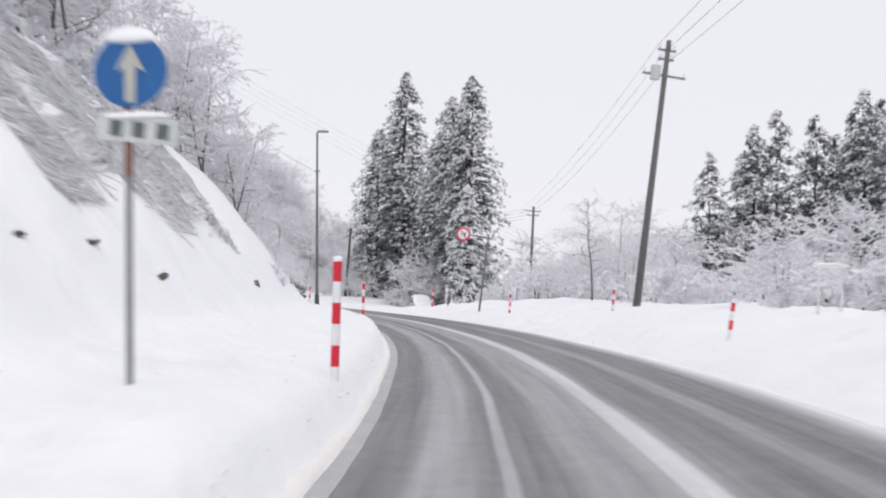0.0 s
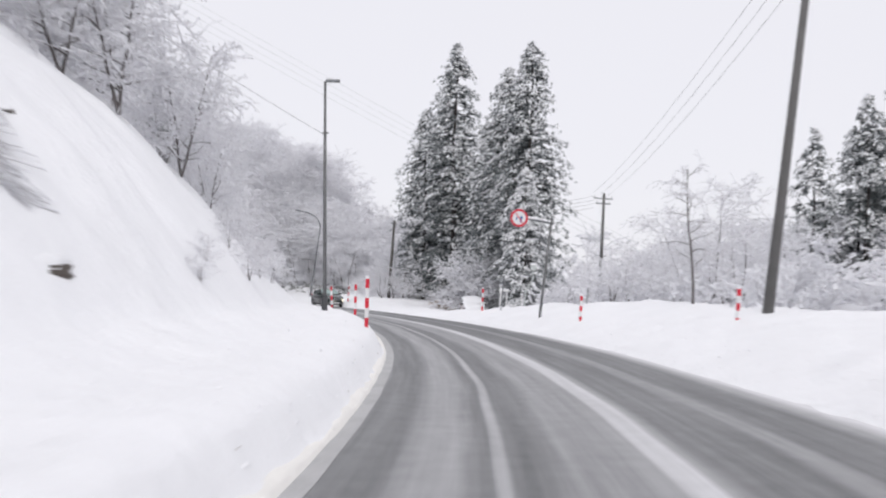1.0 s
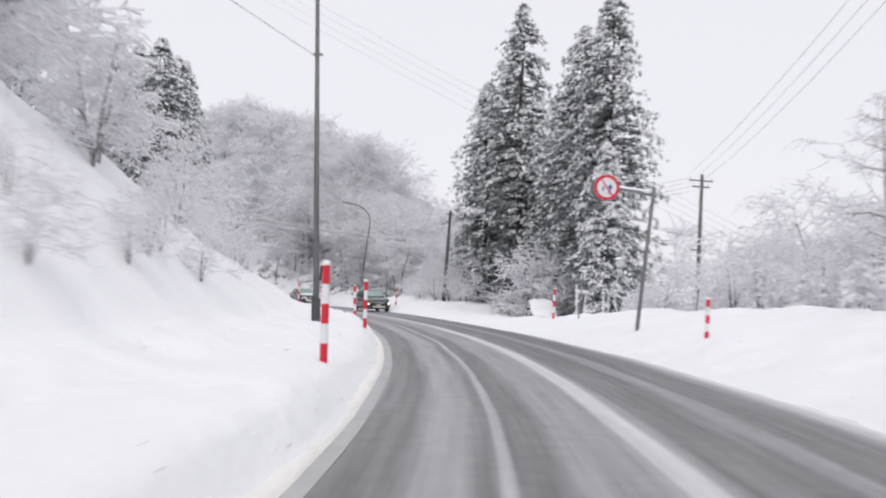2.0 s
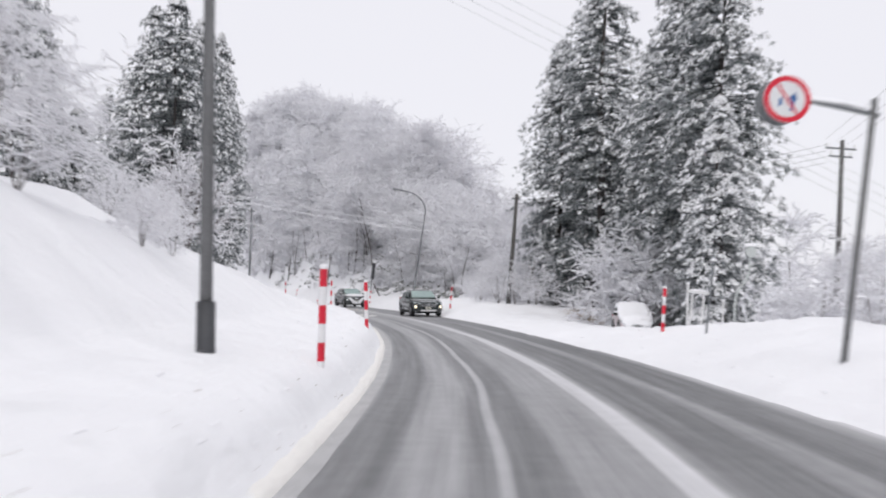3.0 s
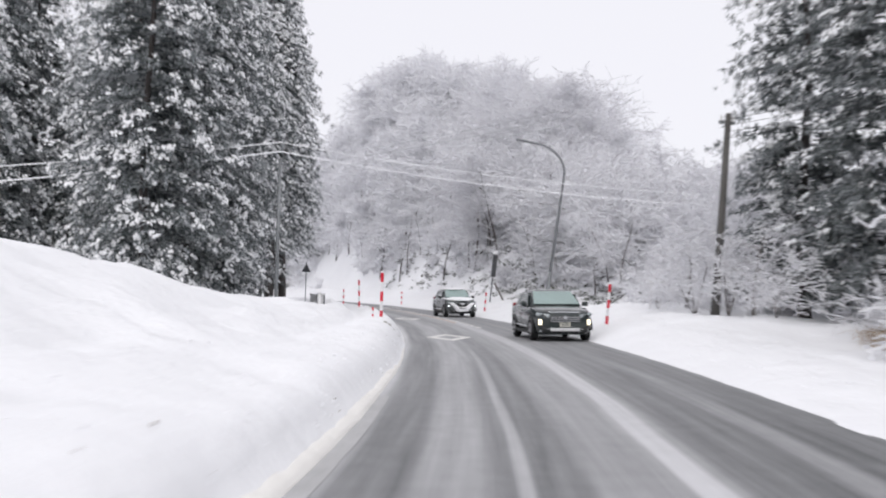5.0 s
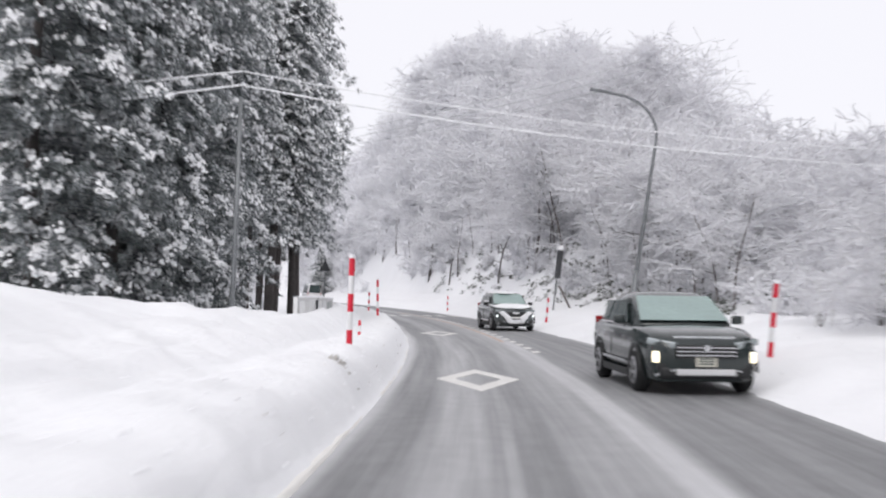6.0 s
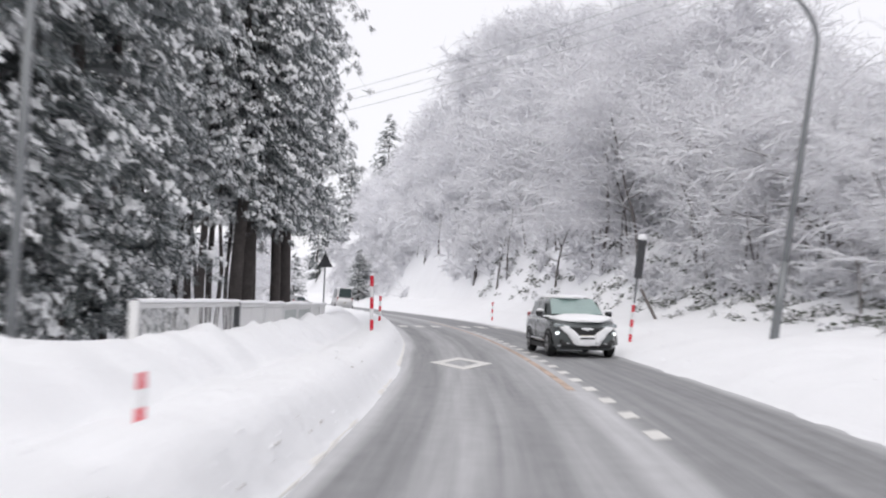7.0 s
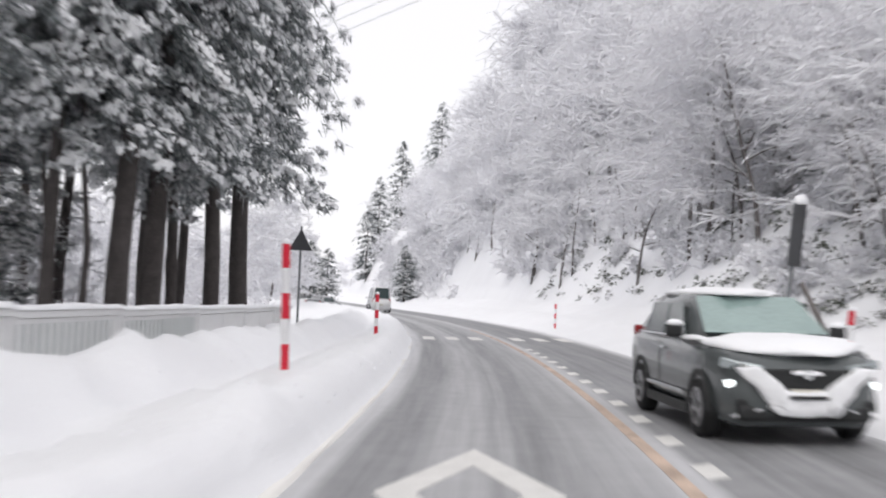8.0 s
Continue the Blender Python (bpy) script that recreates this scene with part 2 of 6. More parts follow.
LEFT_L = (1.25, 1.55, 2.1, 3.2, 4.2, 6.0, 8.0, 10.0, 20.0, 60.0, 120.0, 1500.0)
LEFT_S = (-60, 38, 50, 60, 75, 90, 105, 115, 125, 160, 220)
LEFT_Z = np.array([
    (0, .42, .62, .72, 1.1, 3.4, 5.6, 7.0, 11, 28, 40, 60),
    (0, .42, .62, .72, 1.1, 3.4, 5.6, 7.0, 11, 28, 40, 60),
    (0, .30, .60, .72, 1.0, 2.7, 4.5, 5.6, 8, 24, 40, 60),
    (0, .30, .60, .70, .9, 2.2, 3.3, 3.9, 5, 15, 30, 60),
    (0, .27, .54, .66, .85, 1.9, 2.8, 3.1, 3.3, 8, 20, 50),
    (0, .27, .54, .66, .85, 1.5, 2.2, 2.3, 2.2, 3, 10, 40),
    (0, .28, .60, .68, .80, 1.15, 1.5, 1.4, 1.1, 1, 5, 40),
    (0, .28, .60, .55, .90, 1.05, .9, .7, .6, .5, 3, 40),
    (0, .28, .58, .46, .98, -.2, -.4, -.4, -.4, 0, 2, 40),
    (0, .28, .56, .42, .78, .0, -.2, -.2, -.2, 0, 2, 40),
    (0, .18, .5, .6, .7, .8, .8, .8, .8, 2, 10, 40)])
RIGHT_L = (4.5, 4.8, 5.6, 6.5, 8.0, 10.0, 13.0, 20.0, 32.0, 50.0, 120.0, 1500.0)
RIGHT_S = (-60, 45, 58, 70, 85, 98, 106, 120, 133, 150, 175, 200, 235, 285, 340)
RIGHT_Z = np.array([
    (0, .12, .35, .6, .95, 1.2, 1.15, .9, .8, 1, 4, 30),
    (0, .12, .35, .6, .95, 1.2, 1.15, .9, .8, 1, 4, 30),
    (0, .12, .32, .55, .9, 1.25, 1.2, .8, .7, 1, 4, 30),
    (0, .12, .30, .48, .7, .95, .8, .5, .5, 1, 4, 30),
    (0, .10, .22, .26, .15, -.12, -.35, -.4, .2, 1, 4, 30),
    (0, .10, .28, .36, .25, -.08, -.35, -.4, .2, 1, 4, 30),
    (0, .12, .45, .65, .75, .70, .6, .5, .5, 1, 4, 30),
    (0, .12, .40, .65, .80, .85, 1.1, 1.4, 1.0, 1, 4, 30),
    (0, .12, .32, .55, .65, .80, 1.3, 2.0, 1.6, 1, 4, 30),
    (0, .12, .32, .55, .65, .9, 2.2, 4.6, 4.0, 2, 4, 30),
    (0, .12, .32, .6, .8, 1.4, 5, 12.5, 8, 4, 5, 30),
    (0, .12, .32, .6, .8, 1.6, 7.5, 18.5, 14, 8, 5, 30),
    (0, .12, .32, .6, .8, 1.6, 10, 26, 28, 15, 5, 30),
    (0, .12, .32, .6, .8, 1.5, 8.5, 20, 25, 15, 5, 30),
    (0, .12, .32, .6, .8, 2.0, 8.5, 20, 26, 15, 5, 30)])


def table(s, d, ss, dd, zz):
    """Height from a table over distances along and out, both given as arrays of one shape."""
    i = np.clip(np.searchsorted(ss, s) - 1, 0, len(ss) - 2)
    j = np.clip(np.searchsorted(dd, d) - 1, 0, len(dd) - 2)
    ss, dd = np.array(ss, float), np.array(dd, float)
    a = np.clip((s - ss[i]) / (ss[i + 1] - ss[i]), 0, 1)
    b = np.clip((d - dd[j]) / (dd[j + 1] - dd[j]), 0, 1)
    a = a * a * (3 - 2 * a)
    return (zz[i, j] * (1 - a) + zz[i + 1, j] * a) * (1 - b) + (zz[i, j + 1] * (1 - a) + zz[i + 1, j + 1] * a) * b


def waves(x, y, size, seed):
    """A cheap smooth relief between about -1 and 1."""
    rng = np.random.default_rng(seed)
    out = 0
    for _ in range(7):
        a, f, ph = rng.uniform(0, 6.28), rng.uniform(0.6, 1.7) / size, rng.uniform(0, 6.28)
        out = out + np.sin((x * math.cos(a) + y * math.sin(a)) * 6.28 * f + ph + 1.3 * np.sin((x * math.sin(a) - y * math.cos(a)) * 3.1 * f + ph))
    return out / 4


def edge_left(s):
    """Distance from the driven line to the foot of the left snow bank."""
    return np.interp(s, (0, 12, 20, 47, 58, 75, 95, 118, 150, 180), (1.36, 1.48, 1.60, 1.60, 1.65, 1.65, 1.57, 1.56, 1.74, 1.75)) + 0.04 * waves(s, 0 * s, 9, 3) + 0.02 * waves(s, 0 * s, 1.6, 4)


def ground_z(s, l):
    """Height of the snow, under the road a little lower than it."""
    s, l = np.broadcast_arrays(np.asarray(s, float), np.asarray(l, float))
    x, y = plan(s, l)
    edge_l = edge_left(s)
    edge_r = np.interp(s, (0, 50, 78, 125, 150, 175), (4.78, 4.6, 4.15, 4.3, 4.5, 5.0)) + 0.06 * waves(s, 0 * s, 14, 5) + 0.04 * waves(s, 0 * s, 1.9, 6)
    left = table(s, -l - edge_l + 1.25 + 0.30 * np.clip((-l - edge_l) / 0.35, 0, 1), LEFT_S, LEFT_L, LEFT_Z)
    right = table(s, l - edge_r + 4.5, RIGHT_S, RIGHT_L, RIGHT_Z)
    out_l, out_r = np.clip(-l - edge_l, 0, None), np.clip(l - edge_r, 0, None)
    out = out_l + out_r
    z = np.where(l < 0, left, right) + bank(s) * np.clip(l, -3, 9)
    rough = np.clip(out / 0.8, 0, 1)
    z = z + rough * (0.045 * waves(x, y, 0.8, 7) + 0.03 * waves(x, y, 0.37, 17) + 0.08 * waves(x, y, 3.2, 8)) + np.clip((out - 3) / 6, 0, 1) * 0.20 * waves(x, y, 6.5, 9)
    z = z + np.clip((out - 20) / 40, 0, 1) * 1.2 * waves(x, y, 35, 10)
    berm = np.clip((out_l - 1.6) / 1.2, 0, 1) * np.clip((7 - out_l) / 3, 0, 1) * np.clip((s - 68) / 20, 0, 1)
    z = z + berm * (0.13 * waves(x, y, 2.3, 21) + 0.07 * waves(x, y, 0.9, 22)) - 0.16 * np.exp(-((out_l - 1.75 - 0.15 * waves(s, 0 * s, 5, 23)) / 0.28) ** 2) * np.clip((s - 85) / 15, 0, 1)
    slab = np.clip((s - 88) / 3, 0, 1) * np.clip((106 - s) / 4, 0, 1) * np.clip(0.5 + waves(s, 0 * s, 2.7, 31), 0, 1)
    z = z - 0.13 * slab * np.exp(-((out_l - 2.1 - 0.25 * waves(s, 0 * s, 4, 32)) / 0.13) ** 2)
    steep = np.clip((out_l - 2.5) / 2, 0, 1) * np.clip((62 - s) / 15, 0, 1)
    z = z + steep * (0.20 * waves(x, y, 3.2, 11) + 0.10 * waves(x, y, 1.3, 25) * np.clip((34 - s) / 10, 0, 1))
    return np.where(out <= 0, bank(s) * np.clip(l, -3, 9) - 0.04, z)


def at(s, l, up=0.0, turn=0.0):
    """The pose of a thing that stands on the snow at s, l; turn: degrees from the road's heading."""
    x, y = plan(s, l)
    return pose(float(x), float(y), float(ground_z(s, l)) + up, 0, 0, math.degrees(float(heading(s))) + turn)


# ---- mesh tools ----
def mesh_from(name, verts, faces, mat=None, smooth=False):
    me = bpy.data.meshes.new(name)
    faces = np.asarray(faces)
    if faces.ndim == 2:
        n = faces.shape[1]
        me.vertices.add(len(verts))
        me.vertices.foreach_set("co", np.asarray(verts, np.float32).ravel())
        me.loops.add(faces.size)
        me.loops.foreach_set("vertex_index", faces.astype(np.int32).ravel())
        me.polygons.add(len(faces))
        me.polygons.foreach_set("loop_start", np.arange(0, faces.size, n, dtype=np.int32))
        me.polygons.foreach_set("loop_total", np.full(len(faces), n, np.int32))
        me.update(calc_edges=True)
        me.validate()
    if smooth:
        me.polygons.foreach_set("use_smooth", np.ones(len(me.polygons), bool))
    if mat:
        me.materials.append(mat)
    return me


def thing(name, label, category, group="", m=None, kind=""):
    ob = new(name)
    ob.empty_display_size = 0.2
    tagged(ob, label, category, group, kind)
    if m is not None:
        ob.matrix_basis = m
    return ob


def part(name, source, mat, parent, label="", m=None, smooth=False):
    """Links a bmesh or a mesh as one mesh object under a thing or a part."""
    if isinstance(source, bmesh.types.BMesh):
        me = bpy.data.meshes.new(name)
        source.normal_update()
        source.to_mesh(me)
        source.free()
        me.materials.append(mat)
        if smooth:
            me.polygons.foreach_set("use_smooth", np.ones(len(me.polygons), bool))
    else:
        me = source
        if mat and not me.materials:
            me.materials.append(mat)
    ob = new(name, me)
    ob.parent = parent
    if label:
        ob["label"] = label
    if m is not None:
        ob.matrix_basis = m
    return ob


def add_box(bm, size, centre=(0, 0, 0), bevel=0.0, m=None):
    r = bmesh.ops.create_cube(bm, size=1.0, matrix=(m or Matrix()) @ Matrix.LocRotScale(Vector(centre), None, Vector(size)))
    if bevel:
        edges = {e for v in r["verts"] for e in v.link_edges}
        bmesh.ops.bevel(bm, geom=list(edges), offset=bevel, segments=2, affect="EDGES", profile=0.6)
    return bm


def box(size, centre=(0, 0, 0), bevel=0.0, m=None):
    return add_box(bmesh.new(), size, centre, bevel, m)


def add_pipe(bm, a, b, r0, r1=None, sides=12):
    a, b = Vector(a), Vector(b)
    d = b - a
    rot = d.to_track_quat("Z", "Y").to_matrix().to_4x4()
    bmesh.ops.create_cone(bm, cap_ends=True, segments=sides, radius1=r0, radius2=r0 if r1 is None else r1, depth=d.length, matrix=Matrix.Translation((a + b) / 2) @ rot)
    return bm


def pipe(a, b, r0, r1=None, sides=12):
    return add_pipe(bmesh.new(), a, b, r0, r1, sides)


def tube_along(points, radius, sides=8):
    """A bent pipe through points."""
    bm = bmesh.new()
    pts = [Vector(p) for p in points]
    rings = []
    for i, p in enumerate(pts):
        d = (pts[min(i + 1, len(pts) - 1)] - pts[max(i - 1, 0)]).normalized()
        u = d.orthogonal().normalized() if i == 0 else (rings_u - d * rings_u.dot(d)).normalized()
        rings_u = u
        v = d.cross(u)
        r = radius[i] if isinstance(radius, (list, tuple)) else radius
        rings.append([bm.verts.new(p + r * (math.cos(6.2832 * j / sides) * u + math.sin(6.2832 * j / sides) * v)) for j in range(sides)])
    for a, b in zip(rings, rings[1:]):
        for j in range(sides):
            bm.faces.new((a[j], a[(j + 1) % sides], b[(j + 1) % sides], b[j]))
    bm.faces.new(rings[0][::-1])
    bm.faces.new(rings[-1])
    return bm


def prisms(p0, p1, r0, r1, lift=None):
    """Three-sided tapered sticks, all in one array of vertices and quads."""
    p0, p1 = np.asarray(p0, float), np.asarray(p1, float)
    d = p1 - p0
    d /= np.linalg.norm(d, axis=1, keepdims=True) + 1e-9
    ref = np.where(abs(d[:, 2:]) > 0.9, [[1.0, 0, 0]], [[0, 0, 1.0]])
    u = np.cross(d, ref)
    u /= np.linalg.norm(u, axis=1, keepdims=True) + 1e-9
    v = np.cross(u, d)
    rings = []
    for p, r in ((p0, r0), (p1, r1)):
        for a in (1.5708, 3.6652, 5.7596):
            rings.append(p + np.asarray(r)[:, None] * (math.cos(a) * u + math.sin(a) * v))
    verts = np.stack(rings, 1)
    if lift is not None:
        verts = verts + lift[:, None]
    n = len(p0)
    q = np.array([(0, 1, 4, 3), (1, 2, 5, 4), (2, 0, 3, 5)])
    faces = (np.arange(n)[:, None, None] * 6 + q).reshape(-1, 4)
    return verts.reshape(-1, 3), faces


def ribbons(p0, p1, r0, r1, seed, lift=None):
    """Thin flat strips for the finest twigs, each turned at random."""
    rng = np.random.default_rng(seed)
    d = p1 - p0
    side = np.cross(d, rng.normal(0, 1, d.shape))
    side /= np.linalg.norm(side, axis=1, keepdims=True) + 1e-9
    v = np.stack([p0 - side * r0[:, None], p0 + side * r0[:, None], p1 + side * r1[:, None], p1 - side * r1[:, None]], 1)
    if lift is not None:
        v = v + lift[:, None]
    return v.reshape(-1, 3), np.arange(len(p0) * 4).reshape(-1, 4)


def ridges(p0, p1, t0, t1, lift):
    """Roof-shaped strips of snow."""
    d = p1 - p0
    side = np.stack([-d[:, 1], d[:, 0], 0 * d[:, 0]], -1)
    side /= np.linalg.norm(side, axis=1, keepdims=True) + 1e-9
    up = np.array([0, 0, 1.0])
    v = []
    for p, t in ((p0, t0), (p1, t1)):
        t = t[:, None]
        v += [p - side * t - up * t * 0.6, p + up * t * 0.8, p + side * t - up * t * 0.6]
    v = np.stack(v, 1) + lift[:, None]
    f = (np.arange(len(p0))[:, None, None] * 6 + np.array([(0, 1, 4, 3), (1, 2, 5, 4)])).reshape(-1, 4)
    return v.reshape(-1, 3), f


# ---- ground, road ----
def sheet(s, l, z, name, mat, uv=False):
    x, y = plan(s, l)
    ns, nl = s.shape
    verts = np.stack([x, y, z], -1).reshape(-1, 3)
    i = np.arange(ns * nl).reshape(ns, nl)
    faces = np.stack([i[:-1, :-1], i[:-1, 1:], i[1:, 1:], i[1:, :-1]], -1).reshape(-1, 4)
    me = mesh_from(name, verts, faces, mat, True)
    if uv:
        layer = me.uv_layers.new(name="along")
        idx = faces.ravel()
        layer.data.foreach_set("uv", np.stack([l.ravel()[idx], s.ravel()[idx]], -1).astype(np.float32).ravel())
    return new(name, me)


s_line = np.r_[-110, -80, -60, -45, -35, np.arange(-28, 0, 2.0), np.arange(0, 150, 0.4), np.arange(150, 215, 1.2), np.arange(215, 330, 5), 350, 400, 480, 600, 800, 1100, 1490]
l_line = np.r_[-1500, -900, -500, -300, -200, -150, -120, -95, -80, -66, -54, -44, -36, -30, -25, -21, -18, np.arange(-16, -5, 0.55), np.arange(-5, -1.0, 0.16), -0.9,
               1.5, 4.0, np.arange(4.1, 8, 0.2), np.arange(8, 16, 0.6), 17, 18.5, 20, 23, 26, 30, 35, 40, 46, 54, 64, 76, 90, 105, 120, 150, 200, 300, 500, 900, 1500]
gs, gl = np.meshgrid(s_line, l_line, indexing="ij")
ground = sheet(gs, gl, ground_z(gs, gl), "ground", SNOW)
tagged(ground, "deep fresh snow covering verges, slopes and fields", "snow", kind="structure")

s_road = np.r_[np.arange(-110, 330, 1.0), np.arange(330, 1490, 20)]
rs, rl = np.meshgrid(s_road, np.linspace(-2.15, 5.3, 17), indexing="ij")
road = sheet(rs, rl, bank(rs) * np.clip(rl, -3, 9), "road", ASPHALT, uv=True)
tagged(road, "wet grey asphalt road with frosty wheel tracks", "road", kind="structure")

# ---- snow poles ----
def snow_pole(height, broken=False):
    """A red and white banded marker pole with a snow cap."""
    ob = thing("snow_pole", "red and white banded snow pole in the roadside snow", "marker pole", "snow poles along the road")
    bands = 5
    for i in range(bands + 1):
        a, b = (i - 1) * height / bands, i * height / bands
        red = (bands - i) % 2 == 0
        part("band", pipe((0, 0, a if i else -0.5), (0, 0, b), 0.052), RED if red else WHITE, ob, "red reflective band" if red else "white reflective band", smooth=False)
    bm = bmesh.new()
    bmesh.ops.create_uvsphere(bm, u_segments=12, v_segments=6, radius=0.062, matrix=Matrix.Translation((0, 0, height + 0.01)) @ Matrix.Diagonal((1, 1, 0.75, 1)))
    part("snow_cap", bm, SNOW_CLUMP, ob, "small cap of snow", smooth=True)
    return ob


for s, l, h, lean in ((11.9, -1.70, 1.24, 0), (41.0, -2.0, 1.3, 0), (55.9, -2.05, 1.25, 0), (71.2, -2.05, 1.28, -3), (107.1, -2.28, 1.55, 0), (136.5, -2.6, 1.6, -2),
                      (152, -2.6, 1.1, 0), (24.6, 6.55, 1.1, 6), (41.2, 7.95, 1.0, 3), (53.0, 6.4, 1.0, 2), (71.8, 6.4, 1.25, 2), (108.7, 5.4, 1.38, 4),
                      (140, 5.6, 1.2, 4), (175, 5.6, 1.2, 0)):
    ob = snow_pole(h)
    ob.matrix_basis = at(s, l, 0.15 if s < 20 else 0.08 if s == 55.9 else -0.15 if s in (24.6, 41.2) else 0.0) @ pose(0, 0, 0, 0, lean, 0)

small = thing("snow_pole", "short red marker post almost buried in snow", "marker pole", "snow poles along the road", at(113.5, -2.6))
part("band", pipe((0, 0, -0.4), (0, 0, 0.10), 0.036), RED, small, "red reflective band")
part("band", pipe((0, 0, 0.10), (0, 0, 0.24), 0.036), WHITE, small, "white reflective band")
part("band", pipe((0, 0, 0.24), (0, 0, 0.36), 0.036, 0.028), RED, small, "red reflective band")


# ---- lamps and utility poles ----
def straight_lamp(m, height):
    ob = thing("street_lamp", "tall grey steel street lamp with a flat head", "street lamp", m=m)
    part("pole", pipe((0, 0, -0.6), (0, 0, height), 0.085, 0.05, 14), POLE_STEEL, ob, smooth=True)
    part("base_sleeve", pipe((0, 0, -0.5), (0, 0, 0.62), 0.12, 0.115, 14), DARK_STEEL, ob, smooth=True)
    bm = box((0.55, 0.22, 0.10), (0.30, 0, height + 0.03), 0.03)
    part("lamp_head", bm, STEEL, ob, "flat rectangular lamp head")
    part("bracket", pipe((-0.1, 0, height - 2.0), (0.14, 0, height - 2.0), 0.03), DARK_STEEL, ob)
    part("snow_cap", box((0.5, 0.18, 0.05), (0.30, 0, height + 0.10), 0.02), SNOW_CLUMP, ob)
    return ob


straight_lamp(at(54.5, -3.29) @ pose(0, 0, 0, 0, -1.5, 0), 8.9)


def curved_lamp(m, height, reach):
    ob = thing("street_lamp", "curved-arm grey steel street lamp beside the snowy verge", "street lamp", m=m)
    pts = [(0, 0, -0.6), (0, 0, height * 0.5), (0, 0, height * 0.82)]
    for i in range(1, 9):
        a = i / 8 * 1.35
        pts.append((-reach * 0.75 * (1 - math.cos(a)), 0, height * 0.82 + height * 0.17 * math.sin(a)))
    end = pts[-1]
    pts.append((-reach, 0, end[2] + 0.06))
    part("pole", tube_along(pts, [0.09, 0.085] + [0.06] * (len(pts) - 2), 10), STEEL, ob, smooth=True)
    part("base_sleeve", pipe((0, 0, -0.5), (0, 0, 2.0), 0.115, 0.11, 14), STEEL, ob, smooth=True)
    part("lamp_head", box((0.62, 0.24, 0.13), (-reach - 0.2, 0, end[2] + 0.06), 0.05), STEEL, ob, "flat oval lamp head")
    return ob


curved_lamp(at(133.2, 7.95) @ pose(0, 0, 0, 0, 7, 0), 9.35, 2.6)


def utility_pole(m, height, mat, arms, lean=0.0, transformer=True):
    ob = thing("utility_pole", "dark utility pole with crossarms and insulators", "utility pole", "utility poles", m @ pose(0, 0, 0, 0, lean, 0))
    part("pole", pipe((0, 0, -1), (0, 0, height), 0.17, 0.10, 14), mat, ob, smooth=True)
    for z, half in arms:
        arm = part("crossarm", box((2 * half, 0.09, 0.09), (0, 0.12, z), 0.01), STEEL, ob)
        for x in (-half + 0.08, 0.15, half - 0.08):
            part("insulator", pipe((x, 0.12, z + 0.05), (x, 0.12, z + 0.24), 0.05, 0.035, 8), WHITE_PAINT, arm)
    if transformer:
        part("transformer", pipe((-0.42, 0, height - 1.75), (-0.42, 0, height - 1.15), 0.22, 0.22, 12), SIGN_GREY, ob, "grey drum transformer")
    return ob


utility_pole(at(43.2, 9.6), 11.4, CONCRETE, ((9.9, 0.95), (11.0, 0.4), (10.6, 0.35)), 6.3)
utility_pole(at(91.5, 21.6), 9.9, CONCRETE, ((9.5, 0.8), (9.1, 0.6), (5.0, 0.45)), 1.5, False)
utility_pole(at(109.8, 9.5), 7.3, WOOD_POLE, ((7.0, 0.3),), 3.0, False)
p4 = thing("utility_pole", "slim grey steel pole carrying snow-covered cables", "utility pole", "utility poles", at(121.0, -6.85))
part("pole", pipe((0, 0, -1), (0, 0, 7.15), 0.085, 0.07, 12), STEEL, p4, smooth=True)
part("crossarm", box((0.5, 0.08, 0.08), (0, 0, 6.95), 0.01), STEEL, p4)

